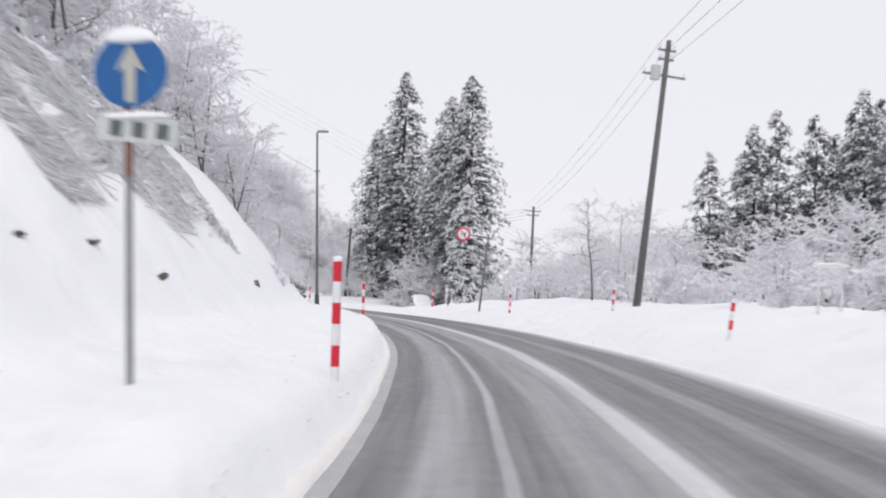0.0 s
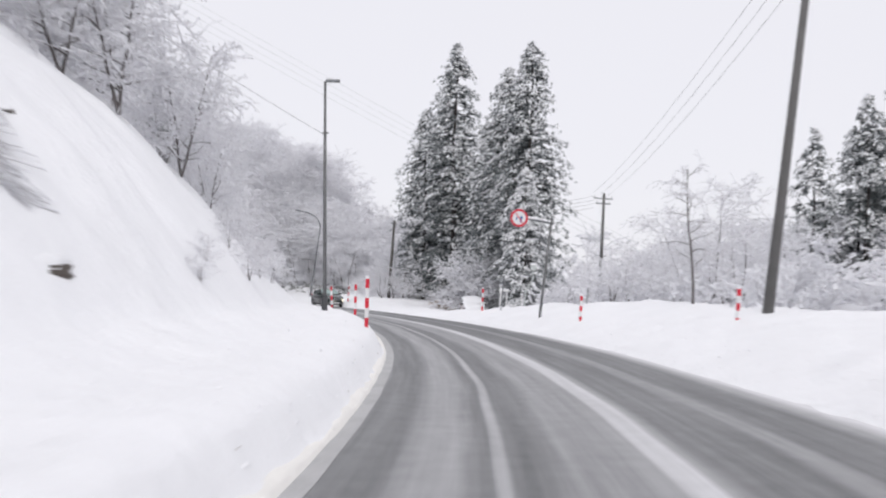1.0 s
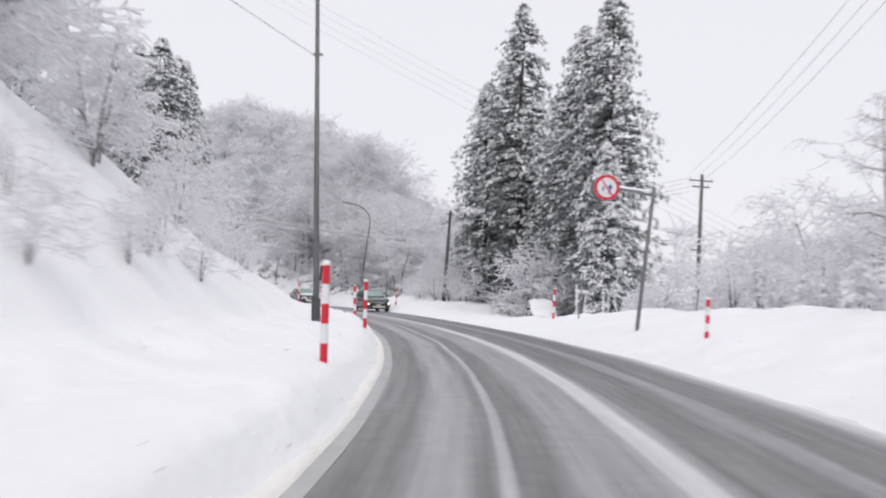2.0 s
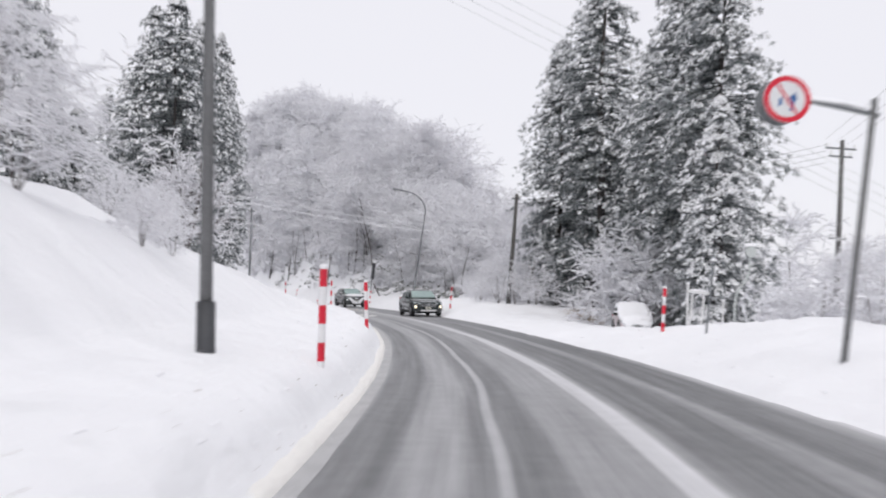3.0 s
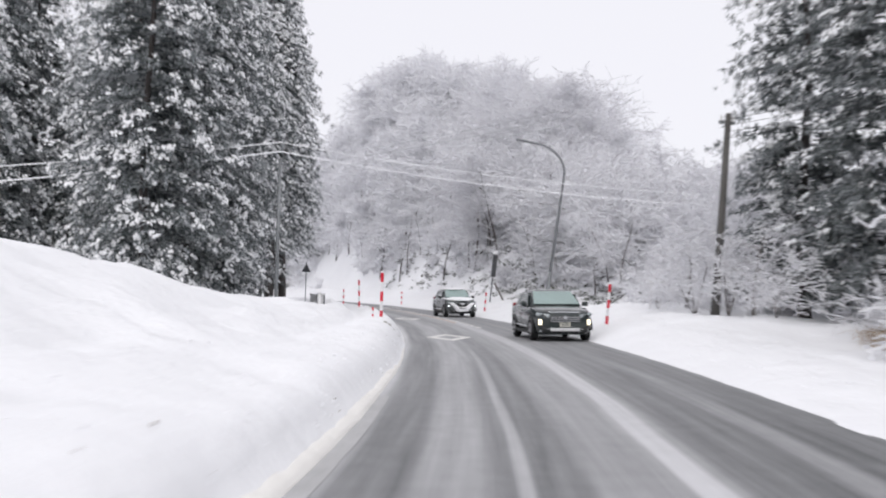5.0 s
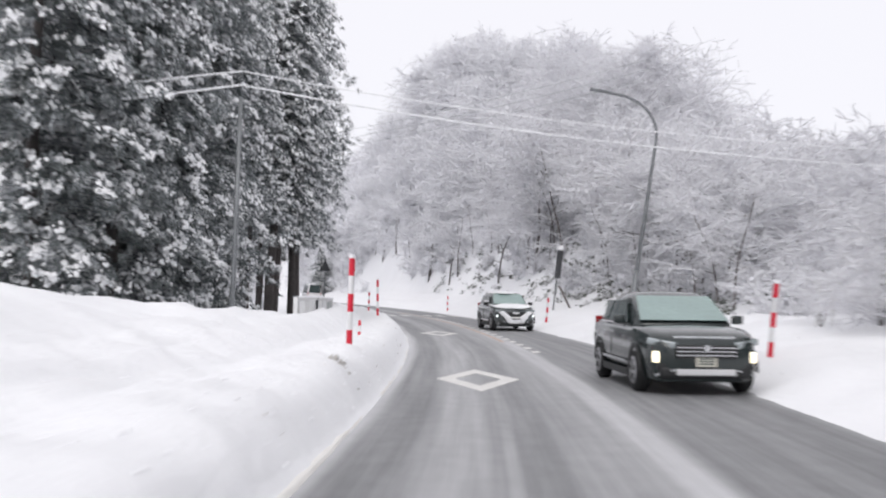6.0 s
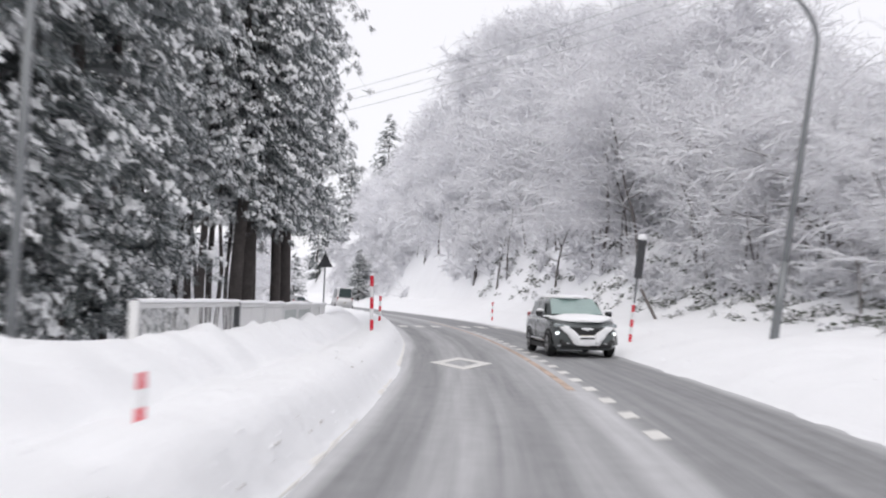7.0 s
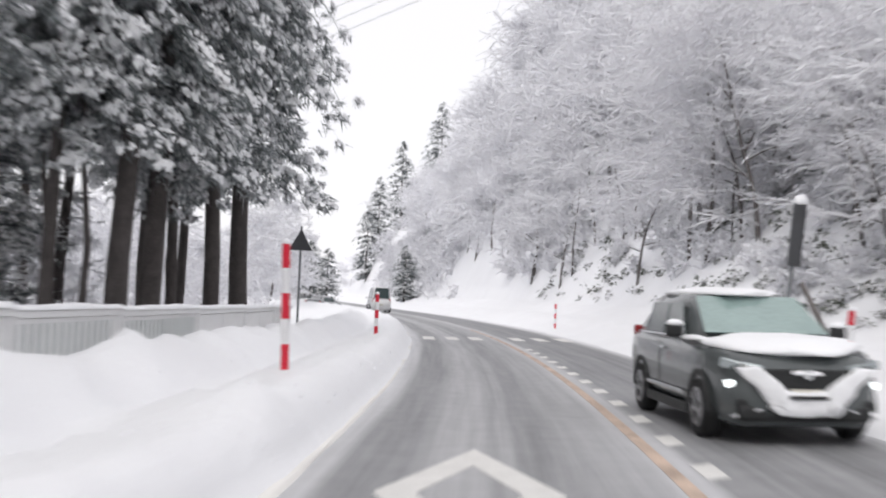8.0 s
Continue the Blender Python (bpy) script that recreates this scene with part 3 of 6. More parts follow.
# ---- trees ----
def grow(seed, height, spread, levels, first=0.22, lean=(0, 0), trunk_r=None, splits=(9, 6, 5), droop=0.25, stems=1, steps=(7, 5, 4, 3), dome=False):
    """Branches of a bare broadleaf tree as arrays p0, p1, r0, r1."""
    rng = np.random.default_rng(seed)
    out = []
    r_base = trunk_r or height * 0.013
    stack = []
    for k in range(stems):
        a = rng.uniform(0, 6.28)
        tilt = 0.05 if stems == 1 else rng.uniform(0.2, 0.5)
        d = np.array([math.cos(a) * tilt + lean[0], math.sin(a) * tilt + lean[1], 1.0])
        stack.append((np.zeros(3), d / np.linalg.norm(d), height * (1 if k == 0 else rng.uniform(0.6, 0.95)), r_base, 0))
    while stack:
        p, d, length, r, level = stack.pop()
        n = steps[min(level, 3)]
        start = p.copy()
        pts, dirs = [p], []
        for i in range(n):
            wob = (0.10, 0.20, 0.28, 0.34)[min(level, 3)]
            d = d + rng.normal(0, wob, 3)
            if level == 0:
                d[2] += 0.15
            elif level >= 2:
                d[2] -= droop * 0.35
            d = d / np.linalg.norm(d)
            q = p + d * length / n
            f0, f1 = 1 - i / n * 0.75, 1 - (i + 1) / n * 0.75
            out.append((p, q, max(r * f0, 0.006), max(r * f1, 0.005)))
            dirs.append(d)
            p = q
            pts.append(p)
        if level + 1 >= levels:
            continue
        m = splits[min(level, len(splits) - 1)]
        for j in range(m):
            f = (first + (0.98 - first) * (j + rng.uniform(0, 1)) / m) if level == 0 else rng.uniform(0.2, 1.0)
            i = min(int(f * n), n - 1)
            base = pts[i] + (pts[i + 1] - pts[i]) * (f * n - i)
            a = rng.uniform(0, 6.28)
            side = np.array([math.cos(a), math.sin(a), rng.uniform(-0.05, 0.5) if level == 0 else rng.uniform(-0.25, 0.2)])
            if level == 0:
                nd = side + dirs[i] * (0.15 + 0.75 * f if dome else 0.35)
                ln = spread * (0.55 + 0.55 * math.sin(3.1 * f) if dome else 1.05 - 0.62 * f) * rng.uniform(0.8 if dome else 0.7, 1.15)
            else:
                nd = side * 0.8 + dirs[i] * np.array([0.9, 0.9, 0.6])
                ln = length * rng.uniform(0.32, 0.6)
            nd = nd / np.linalg.norm(nd)
            stack.append((base, nd, ln, max(r * (0.5 - 0.2 * f) if level == 0 else r * 0.5, 0.007), level + 1))
    p0, p1 = np.array([o[0] for o in out]), np.array([o[1] for o in out])
    return p0, p1, np.array([o[2] for o in out]), np.array([o[3] for o in out])


def snow_on(p0, p1, r0, r1, seed, least=0.032, most=0.085, share=0.9, thick=0.012):
    """Ridges of snow along the upper side of the branches."""
    rng = np.random.default_rng(seed)
    d = p1 - p0
    flat = np.hypot(d[:, 0], d[:, 1]) / (np.linalg.norm(d, axis=1) + 1e-9)
    keep = (flat > 0.25) & (rng.random(len(p0)) < share)
    p0, p1, r0, r1 = p0[keep], p1[keep], r0[keep], r1[keep]
    t = np.clip(r0 * 1.1, least, most) * rng.uniform(0.7, 1.3, len(r0))
    t1 = np.clip(r1 * 1.1, least * 0.8, most) * rng.uniform(0.7, 1.2, len(r0))
    lift = np.zeros((len(p0), 3))
    lift[:, 2] = r0 * 0.6 + t * 0.45
    thin = (r0 < thick)
    v0, f0 = ridges(p0[~thin], p1[~thin], t[~thin], t1[~thin], lift[~thin])
    v1, f1 = ribbons(p0[thin], p1[thin], t[thin] * 1.05, t1[thin] * 1.05, seed + 5, lift[thin])
    return np.concatenate([v0, v1]), np.concatenate([f0, f1 + len(v0)])


def bare_tree_meshes(seed, limb=0.05, frost=(0.032, 0.085), **kw):
    g = grow(seed, **kw)
    thick = g[2] > limb
    v, f = prisms(*[a[thick] for a in g])
    wood = mesh_from("limbs", v, f, BARK, True)
    v, f = ribbons(*[a[~thick] * (1.5 if i > 1 else 1) for i, a in enumerate(g)], seed)
    twigs = mesh_from("twigwork", v, f, TWIG)
    v, f = snow_on(*g, seed + 1, *frost)
    return wood, twigs, mesh_from("snow", v, f, FROST)


def bare_tree(meshes, m, label="bare frosted broadleaf tree with snow on every branch", group="frosted trees", name="tree", category="tree"):
    ob = thing(name, label, category, group, m)
    tagged(part("limbwork", meshes[0], None, ob, "dark bark"), kind="stuff")
    tagged(part("twigwork", meshes[1], None, ob), kind="stuff")
    part("branch_snow", meshes[2], None, ob, "white snow lying on the branches")
    return ob


def cedar_meshes(seed, height, radius, clear=0.1, boughs=230, trunk_r=None, snow_share=0.8, per=6, blades=14, lump=0.24, spray=0.75, bunch=6, low=1.0, droop=0.36, inner=1.0):
    """Trunk, drooping needle sprays and rounded snow clumps of a cedar."""
    rng = np.random.default_rng(seed)
    tr = trunk_r or height * 0.013
    pts = [(0.10 * math.sin(i * 1.3 + seed), 0.10 * math.cos(i * 1.7 + seed), -0.8 + i * (height + 0.6) / 8) for i in range(9)]
    trunk_bm = tube_along(pts, [tr * (1.15 - 1.08 * i / 8) for i in range(9)], 9)
    # boughs in uneven tiers
    f = np.sort(rng.random(boughs)) ** 0.95
    a = rng.uniform(0, 6.2832, boughs)
    zb = (clear + (1 - clear) * f) * height
    prof = np.clip(1.75 * (1 - f) ** 0.64, 0, 1) + 0.03
    prof = prof * np.clip(0.70 + 1.6 * f, 0, 1)
    lobes = 1 + 0.16 * np.sin(zb * 2.1 + seed) * np.sin(2 * a + seed) + 0.13 * np.sin(3 * a + zb * 1.1)
    reach = radius * prof * lobes * rng.uniform(0.80, 1.03, boughs)

    def bough(u, a2):
        rr = reach[:, None] * u
        zz = zb[:, None] + 0.10 * rr - droop * reach[:, None] * u ** 2.4
        return np.stack([rr * np.cos(a2), rr * np.sin(a2), zz], -1)

    # dark mass of each bough
    v, fc = [], []
    fan = np.array([(0.04, 0.0), (0.30, 0.17), (0.52, 0.13), (0.64, 0.0), (0.52, -0.13), (0.30, -0.17)])
    hull = np.stack([bough(np.full((boughs, 1), u), a[:, None] + w)[:, 0] for u, w in fan], 1)
    hull[..., 2] -= 0.06 + 0.12 * rng.random((boughs, len(fan)))
    v.append(hull.reshape(-1, 3))
    base = np.arange(boughs)[:, None, None] * 6
    fc.append((base + np.array([(0, 1, 5), (1, 2, 4), (1, 4, 5), (2, 3, 4)])).reshape(-1, 3))
    # needle sprays along the outer part
    along = np.clip(np.linspace(0.34, 1.0, per)[None] + rng.normal(0, 0.06, (boughs, per)), 0.15, 1.0)
    a2 = a[:, None] + rng.normal(0, 0.17, (boughs, per))
    c = bough(along, a2).reshape(-1, 3) + rng.normal(0, 0.07, (boughs * per, 3))
    a2, ff = a2.ravel(), np.repeat(f, per)
    n = len(c)
    size = spray * rng.uniform(0.6, 1.15, n) * (0.50 + 0.50 * (1 - ff))
    outward = np.stack([np.cos(a2), np.sin(a2), -0.5 + 0 * a2], -1)
    m = n * blades
    ss = np.repeat(size, blades)
    d = np.repeat(outward, blades, 0) * 0.6 + rng.normal(0, 0.7, (m, 3))
    d[:, 2] -= 0.15
    d /= np.linalg.norm(d, axis=1, keepdims=True)
    side = np.cross(d, rng.normal(0, 1, (m, 3)))
    side /= np.linalg.norm(side, axis=1, keepdims=True) + 1e-9
    root = np.repeat(c, blades, 0) + rng.normal(0, 0.16, (m, 3)) * ss[:, None]
    length, width = ss * rng.uniform(0.32, 0.66, m), ss * rng.uniform(0.03, 0.065, m)
    width *= np.interp(np.repeat(along.ravel(), blades), (0.35, 0.8), (inner, 1.0))
    tip = root + d * length[:, None]
    tip[:, 2] -= 0.15 * length
    v.append(np.stack([root + side * width[:, None], tip, root - side * width[:, None]], 1).reshape(-1, 3))
    fc.append(np.arange(m * 3).reshape(-1, 3) + boughs * 6)
    # bough stems
    pts3 = [bough(np.full((boughs, 1), u), a[:, None])[:, 0] for u in (0.0, 0.4, 0.75, 1.0)]
    stem0, stem1 = np.concatenate(pts3[:-1]), np.concatenate(pts3[1:])
    r_stem = np.repeat((0.035, 0.024, 0.014), boughs) * height / 24
    sv, sf = ribbons(stem0, stem1, r_stem, r_stem * 0.7, seed + 3)
    tri4 = np.concatenate([sf[:, [0, 1, 2]], sf[:, [0, 2, 3]]])
    fc.append(tri4 + sum(len(q) for q in v))
    v.append(sv)
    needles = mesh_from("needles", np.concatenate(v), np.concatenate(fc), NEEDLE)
    # snow caught in bunches of small lumps on the outer sprays, whole boughs more or less laden
    laden = np.repeat(rng.uniform(0.25, 1.3, boughs) * np.interp(f, (0, 0.28, 0.55), (low, low, 1.0)), per) * snow_share
    k = np.repeat(np.nonzero(rng.random(n) < laden * 0.72)[0], bunch)
    m = len(k)
    u = outward[k] * np.array([1, 1, 0])
    w = np.stack([-u[:, 1], u[:, 0], 0 * u[:, 0]], -1)
    run = rng.uniform(-0.15, 0.80, m) * size[k]
    cs = c[k] + u * (run * 0.75)[:, None] + w * (rng.normal(0, 0.30, m) * size[k])[:, None]
    cs[:, 2] += 0.10 - 0.50 * run + rng.normal(0, 0.05, m)
    sz = lump * rng.uniform(0.30, 0.75, m) * (0.7 + 0.3 * (1 - ff[k]))
    dip = np.stack([u[:, 0], u[:, 1], -rng.uniform(0.4, 1.9, m)], -1) + rng.normal(0, 0.35, (m, 3))
    dip /= np.linalg.norm(dip, axis=1, keepdims=True)
    nrm = np.cross(w, dip)
    nrm *= np.sign(nrm[:, 2:])
    ring = 5
    ang = np.linspace(0, 6.2832, ring, endpoint=False)[None] + rng.uniform(0, 1, (m, 1))
    rad = sz[:, None] * rng.uniform(0.65, 1.2, (m, ring))
    edge = cs[:, None] + dip[:, None] * (rad * np.cos(ang))[..., None] * 1.15 + w[:, None] * (rad * np.sin(ang))[..., None] * 0.95 - nrm[:, None] * (0.40 * sz[:, None, None])
    top = cs + nrm * (0.75 * sz)[:, None]
    vs = np.concatenate([edge, top[:, None]], 1)
    tri = np.array([(i, (i + 1) % ring, ring) for i in range(ring)])
    fs = (np.arange(m)[:, None, None] * (ring + 1) + tri).reshape(-1, 3)
    snow = mesh_from("snow", vs.reshape(-1, 3), fs, CEDAR_SNOW, True)
    me = bpy.data.meshes.new("trunk")
    trunk_bm.normal_update()
    trunk_bm.to_mesh(me)
    trunk_bm.free()
    me.materials.append(CEDAR_BARK)
    me.polygons.foreach_set("use_smooth", np.ones(len(me.polygons), bool))
    return me, needles, snow


def cedar(meshes, m, label="tall dark cedar loaded with clumps of snow", group="snowy cedars"):
    ob = thing("cedar", label, "tree", group, m)
    part("trunk", meshes[0], None, ob, "straight brown trunk")
    part("crown", meshes[1], None, ob, "dark green drooping needles")
    part("crown_snow", meshes[2], None, ob, "white clumps of snow")
    return ob


# cedar clump across the road
CEDAR_A = cedar_meshes(11, 23.5, 3.55, 0.03, 460, per=7, blades=17, inner=3.2, lump=0.125, spray=0.60, snow_share=1.05, bunch=12, low=0.38)
CEDAR_B = cedar_meshes(12, 20.5, 3.35, 0.04, 430, per=7, blades=17, inner=3.2, lump=0.125, spray=0.60, snow_share=1.05, bunch=12, low=0.38)
CEDAR_C = cedar_meshes(13, 11.5, 1.9, 0.03, 240, per=6, blades=13, snow_share=1.15, lump=0.15, spray=0.6, bunch=10)
CEDAR_FAR = cedar_meshes(14, 17, 3.1, 0.03, 150, snow_share=0.9, per=5, blades=11, inner=4.0, lump=0.22, spray=1.0, bunch=7)
for meshes, s, l, k in ((CEDAR_A, 107, 14.6, 1.0), (CEDAR_B, 111.5, 13.4, 0.88), (CEDAR_B, 104, 16.8, 0.80), (CEDAR_A, 93.2, 16.3, 0.93), (CEDAR_B, 97, 15.8, 1.0), (CEDAR_C, 88.5, 14.2, 0.95),
                        (CEDAR_B, 100.5, 18.0, 0.62)):
    cedar(meshes, at(s, l, 0, s * 47 % 360) @ Matrix.Diagonal((k, k, k, 1)))

for s, l, k in ((84.8, 35.6, 0.74), (83.5, 39.2, 0.86), (83.3, 41.4, 0.93), (86, 40.5, 0.8), (82, 44.4, 0.9), (81.8, 46.4, 0.82), (81.4, 48, 0.95), (80.6, 50, 1.0), (79.5, 47.5, 0.9), (76, 44, 0.95), (73, 45, 1.0), (70, 44, 0.95), (67, 42, 1.0), (64, 40, 0.9), (61, 37, 0.75), (58, 36, 0.8)):
    cedar(CEDAR_FAR, at(s, l, 0, s * 47 % 360) @ Matrix.Diagonal((k, k, k * 1.1, 1)), "distant cedar dusted with snow behind the frosted shrubs")
for s, l, k in ((359, 26, 1.32), (371, 18.9, 1.2), (382, 14.9, 1.15), (377, 11.8, 1.05)):
    cedar(CEDAR_FAR, at(s, l, 0, s * 47 % 360) @ Matrix.Diagonal((k, k, k, 1)), "small dark cedar on the ridge of the frosted hill")

for s, l, k in ((244, -4.2, 0.36), (247, -6.0, 0.42), (252, -5.0, 0.34), (273, 8.2, 0.46), (276, 9.0, 0.40)):
    cedar(CEDAR_FAR, at(s, l, 0, s * 47 % 360) @ Matrix.Diagonal((k * 1.5, k * 1.5, k, 1)), "dark rounded evergreen at the far bend, dusted with snow")

# cedar grove beside the bridge rail, bare trunks below
CEDAR_D = cedar_meshes(21, 25, 3.1, 0.23, 250, 0.27, per=8, lump=0.165, spray=0.58, blades=20, snow_share=1.15, bunch=10, droop=0.85, inner=1.8)
CEDAR_E = cedar_meshes(22, 23, 2.3, 0.25, 190, 0.18, per=8, lump=0.165, spray=0.58, blades=20, snow_share=1.15, bunch=10, droop=0.85, inner=1.8)
CEDAR_F = cedar_meshes(23, 21, 3.5, 0.04, 380, 0.22, per=7, inner=3.2, lump=0.17, spray=0.62, blades=17, snow_share=0.85, bunch=8)
CEDAR_G = cedar_meshes(24, 24, 3.0, 0.22, 190, 0.15, lump=0.30, spray=0.8, blades=10, snow_share=1.0, bunch=4)
for i, (s, l) in enumerate(((155.6, -7.0), (152.3, -7.2), (151.5, -8.1), (149.2, -8.0), (147.0, -8.1), (145.6, -9.2), (148.5, -10.2))):
    cedar((CEDAR_D, CEDAR_E)[(0, 0, 1, 0, 0, 1, 1)[i]], at(s, l, 0, i * 67) @ Matrix.Diagonal(((1.0, 0.8, 0.8, 0.95, 0.92, 0.8, 0.8)[i], (1.0, 0.8, 0.8, 0.95, 0.92, 0.8, 0.8)[i], 0.94 + 0.04 * (i % 4), 1)), "tall cedar with a bare lower trunk and snow on the boughs")
for i, (s, l) in enumerate(((157.5, -9.2), (153, -11.5), (160, -11.0), (157, -14), (139, -13.5), (163, -18))):
    cedar(CEDAR_G, at(s, l, 0, i * 67) @ Matrix.Diagonal((1, 1, 0.92 + 0.04 * (i % 4), 1)), "tall cedar with a bare lower trunk and snow on the boughs")
CEDAR_H = cedar_meshes(25, 13, 1.5, 0.42, 90, 0.085, per=6, lump=0.2, spray=0.55, blades=14, snow_share=1.1, bunch=7)
for i, (s, l) in enumerate(((147.0, -9.6), (146.2, -8.7), (150.4, -8.9), (153.6, -8.6))):
    cedar(CEDAR_H, at(s, l, 0, i * 97) @ pose(0, 0, 0, 0, (-4, -2, 1, 0)[i], 0), "slender young cedar among the tall trunks")
cedar(CEDAR_F, at(149.6, -12.4, 0, 40) @ Matrix.Diagonal((0.55, 0.55, 0.5, 1)), "low bushy cedar weighed down with snow")
for i, (s, l) in enumerate(((137.5, -10.6), (133.0, -10.4), (128.5, -10.8), (124.5, -11.4), (120, -12.6), (126.5, -14.3), (131, -15))):
    cedar(CEDAR_F, at(s, l, 0, i * 51) @ Matrix.Diagonal((1, 1, 1.0 + 0.05 * (i % 3), 1)))

for i, (s, l) in enumerate(((149, -24.2), (152, -26.5), (145, -26), (151, -31), (143, -31), (129, -24.5))):
    cedar(CEDAR_G if i > 2 else CEDAR_F, at(s, l, 0, i * 83) @ Matrix.Diagonal((1.15, 1.15, 1.22, 1)))

cedar(CEDAR_F, at(148.4, -20.9, 0, 15) @ Matrix.Diagonal((0.9, 0.9, 0.88, 1)))

# frosted broadleaf trees
OAK_A = bare_tree_meshes(31, dome=True, height=9.4, spread=4.3, levels=4, splits=(15, 7, 6))
OAK_B = bare_tree_meshes(32, dome=True, height=8.2, spread=4.1, levels=4, splits=(14, 7, 6), lean=(0.1, 0.05))
OAK_C = bare_tree_meshes(33, dome=True, height=10.6, spread=4.5, levels=4, splits=(16, 7, 6), first=0.22)
SLIM = bare_tree_meshes(34, limb=0.02, frost=(0.018, 0.055), height=8.0, spread=2.4, levels=4, splits=(14, 6, 5), first=0.25)
BUSH_A = bare_tree_meshes(35, limb=0.02, frost=(0.018, 0.055), height=3.6, spread=2.6, levels=4, splits=(7, 6, 4), first=0.1, stems=3, trunk_r=0.04)
BUSH_B = bare_tree_meshes(36, limb=0.02, frost=(0.018, 0.055), height=2.6, spread=2.2, levels=4, splits=(6, 5, 4), first=0.1, stems=4, trunk_r=0.03)
WIDE = bare_tree_meshes(37, limb=0.05, height=4.4, spread=3.6, levels=4, splits=(13, 7, 6), first=0.3, droop=0.12, trunk_r=0.14)
PALE = bare_tree_meshes(44, limb=0.06, dome=True, height=2.5, spread=2.4, levels=4, splits=(11, 9, 6), first=0.1, droop=0.1, stems=4, trunk_r=0.05)
SAPLING = bare_tree_meshes(46, limb=0.02, frost=(0.022, 0.06), height=4.4, spread=2.3, levels=4, splits=(20, 7, 4), first=0.08, stems=2, trunk_r=0.055)
SPREAD = bare_tree_meshes(39, limb=0.02, frost=(0.018, 0.055), height=3.4, spread=3.2, levels=4, splits=(9, 8, 6), first=0.2, droop=-0.05, stems=3, trunk_r=0.12)
ARCH = bare_tree_meshes(40, limb=0.03, dome=True, height=6.2, spread=4.8, levels=4, splits=(13, 8, 5), first=0.16, droop=0.05, stems=2, trunk_r=0.15)
rng = np.random.default_rng(5)


def scatter(kinds, spots, low, high, **kw):
    for i, (s, l) in enumerate(spots):
        k = rng.uniform(low, high)
        bare_tree(kinds[i % len(kinds)], at(s, l, -0.05, rng.uniform(0, 360)) @ Matrix.Diagonal((k, k, k, 1)), **kw)


def spots(s0, s1, l0, l1, n):
    return [(rng.uniform(s0, s1), rng.uniform(l0, l1)) for _ in range(n)]


scatter((OAK_A, OAK_B, OAK_C), spots(156, 218, 11, 18, 22), 0.78, 1.0)
scatter((OAK_B, OAK_A), spots(116, 156, 11.5, 19, 14), 0.45, 0.68)
scatter((OAK_B, SLIM, OAK_A), spots(4, 58, -17, -9.2, 20), 0.6, 0.85)
scatter((OAK_B, SLIM, OAK_A), spots(5, 78, 16, 34, 14), 0.5, 0.72)
scatter((BUSH_A, BUSH_B), spots(8, 78, 11.5, 20, 22), 0.7, 1.2, label="leafless shrub buried in frost and snow", group="frosted shrubs", name="shrub", category="shrub")
scatter((BUSH_A, BUSH_B, WIDE), spots(144, 185, -19, -11, 12), 0.6, 1.1, label="leafless shrub buried in frost and snow behind the cedar trunks", group="frosted shrubs", name="shrub", category="shrub")
scatter((BUSH_A, BUSH_B), spots(112, 190, 12.5, 16.5, 16), 0.6, 1.0, label="leafless shrub buried in frost and snow", group="frosted shrubs", name="shrub", category="shrub")


for kind, s, l, k in ((SAPLING, 38.6, -8.0, 1.0), (SAPLING, 37.4, -9.0, 1.0), (SAPLING, 41.3, -6.95, 0.8), (SAPLING, 43.6, -7.9, 0.75), (SAPLING, 47, -7.0, 0.62), (SAPLING, 49.5, -7.6, 0.6), (SPREAD, 76.0, -7.8, 0.85), (SLIM, 51, 10.1, 0.62), (PALE, 96.6, 13.3, 1.35), (PALE, 94.6, 14.6, 0.9), (WIDE, 98.5, 13.6, 0.8), (BUSH_B, 102, 12.4, 0.8), (BUSH_A, 111.5, 9.3, 0.85), (BUSH_B, 108.6, 9.6, 1.0), (BUSH_A, 114.5, 9.9, 0.9), (BUSH_B, 105.8, 10.2, 0.9), (WIDE, 109.5, 10.8, 0.75), (BUSH_B, 117.5, 9.6, 1.0), (BUSH_A, 60, -7.8, 0.7), (BUSH_A, 62.8, -6.3, 0.36), (BUSH_A, 64.6, -6.1, 0.36), (BUSH_B, 66.8, -6.9, 0.45), (BUSH_A, 66.2, -7.9, 0.36), (BUSH_B, 61.5, -6.0, 0.4), (BUSH_A, 70, -8.6, 0.45), (BUSH_B, 69, -7.6, 0.5), (BUSH_A, 73, -9.6, 0.45), (BUSH_B, 71.5, -7.9, 0.45), (BUSH_B, 33.7, -4.95, 0.22), (BUSH_B, 31.4, -4.6, 0.2), (BUSH_A, 43.8, -5.1, 0.3), (BUSH_B, 45, -5.2, 0.45), (BUSH_B, 42, -4.9, 0.35), (BUSH_B, 47.5, -5.0, 0.4), (BUSH_A, 49.5, -5.9, 0.4), (BUSH_B, 37.8, -4.68, 0.36), (BUSH_A, 38.7, -5.3, 0.26), (BUSH_A, 52, -6.4, 0.45), (OAK_B, 63, -9.5, 0.42), (OAK_A, 50, -11, 0.6), (OAK_B, 54, -12.5, 0.6), (OAK_B, 47, -12, 0.6), (OAK_A, 57, -15, 0.6), (BUSH_A, 58, -7.5, 0.8)):
    bare_tree(kind, at(s, l, -0.05, s * 31) @ Matrix.Diagonal((k, k, k, 1)), "leafless sapling on the snowy bank")

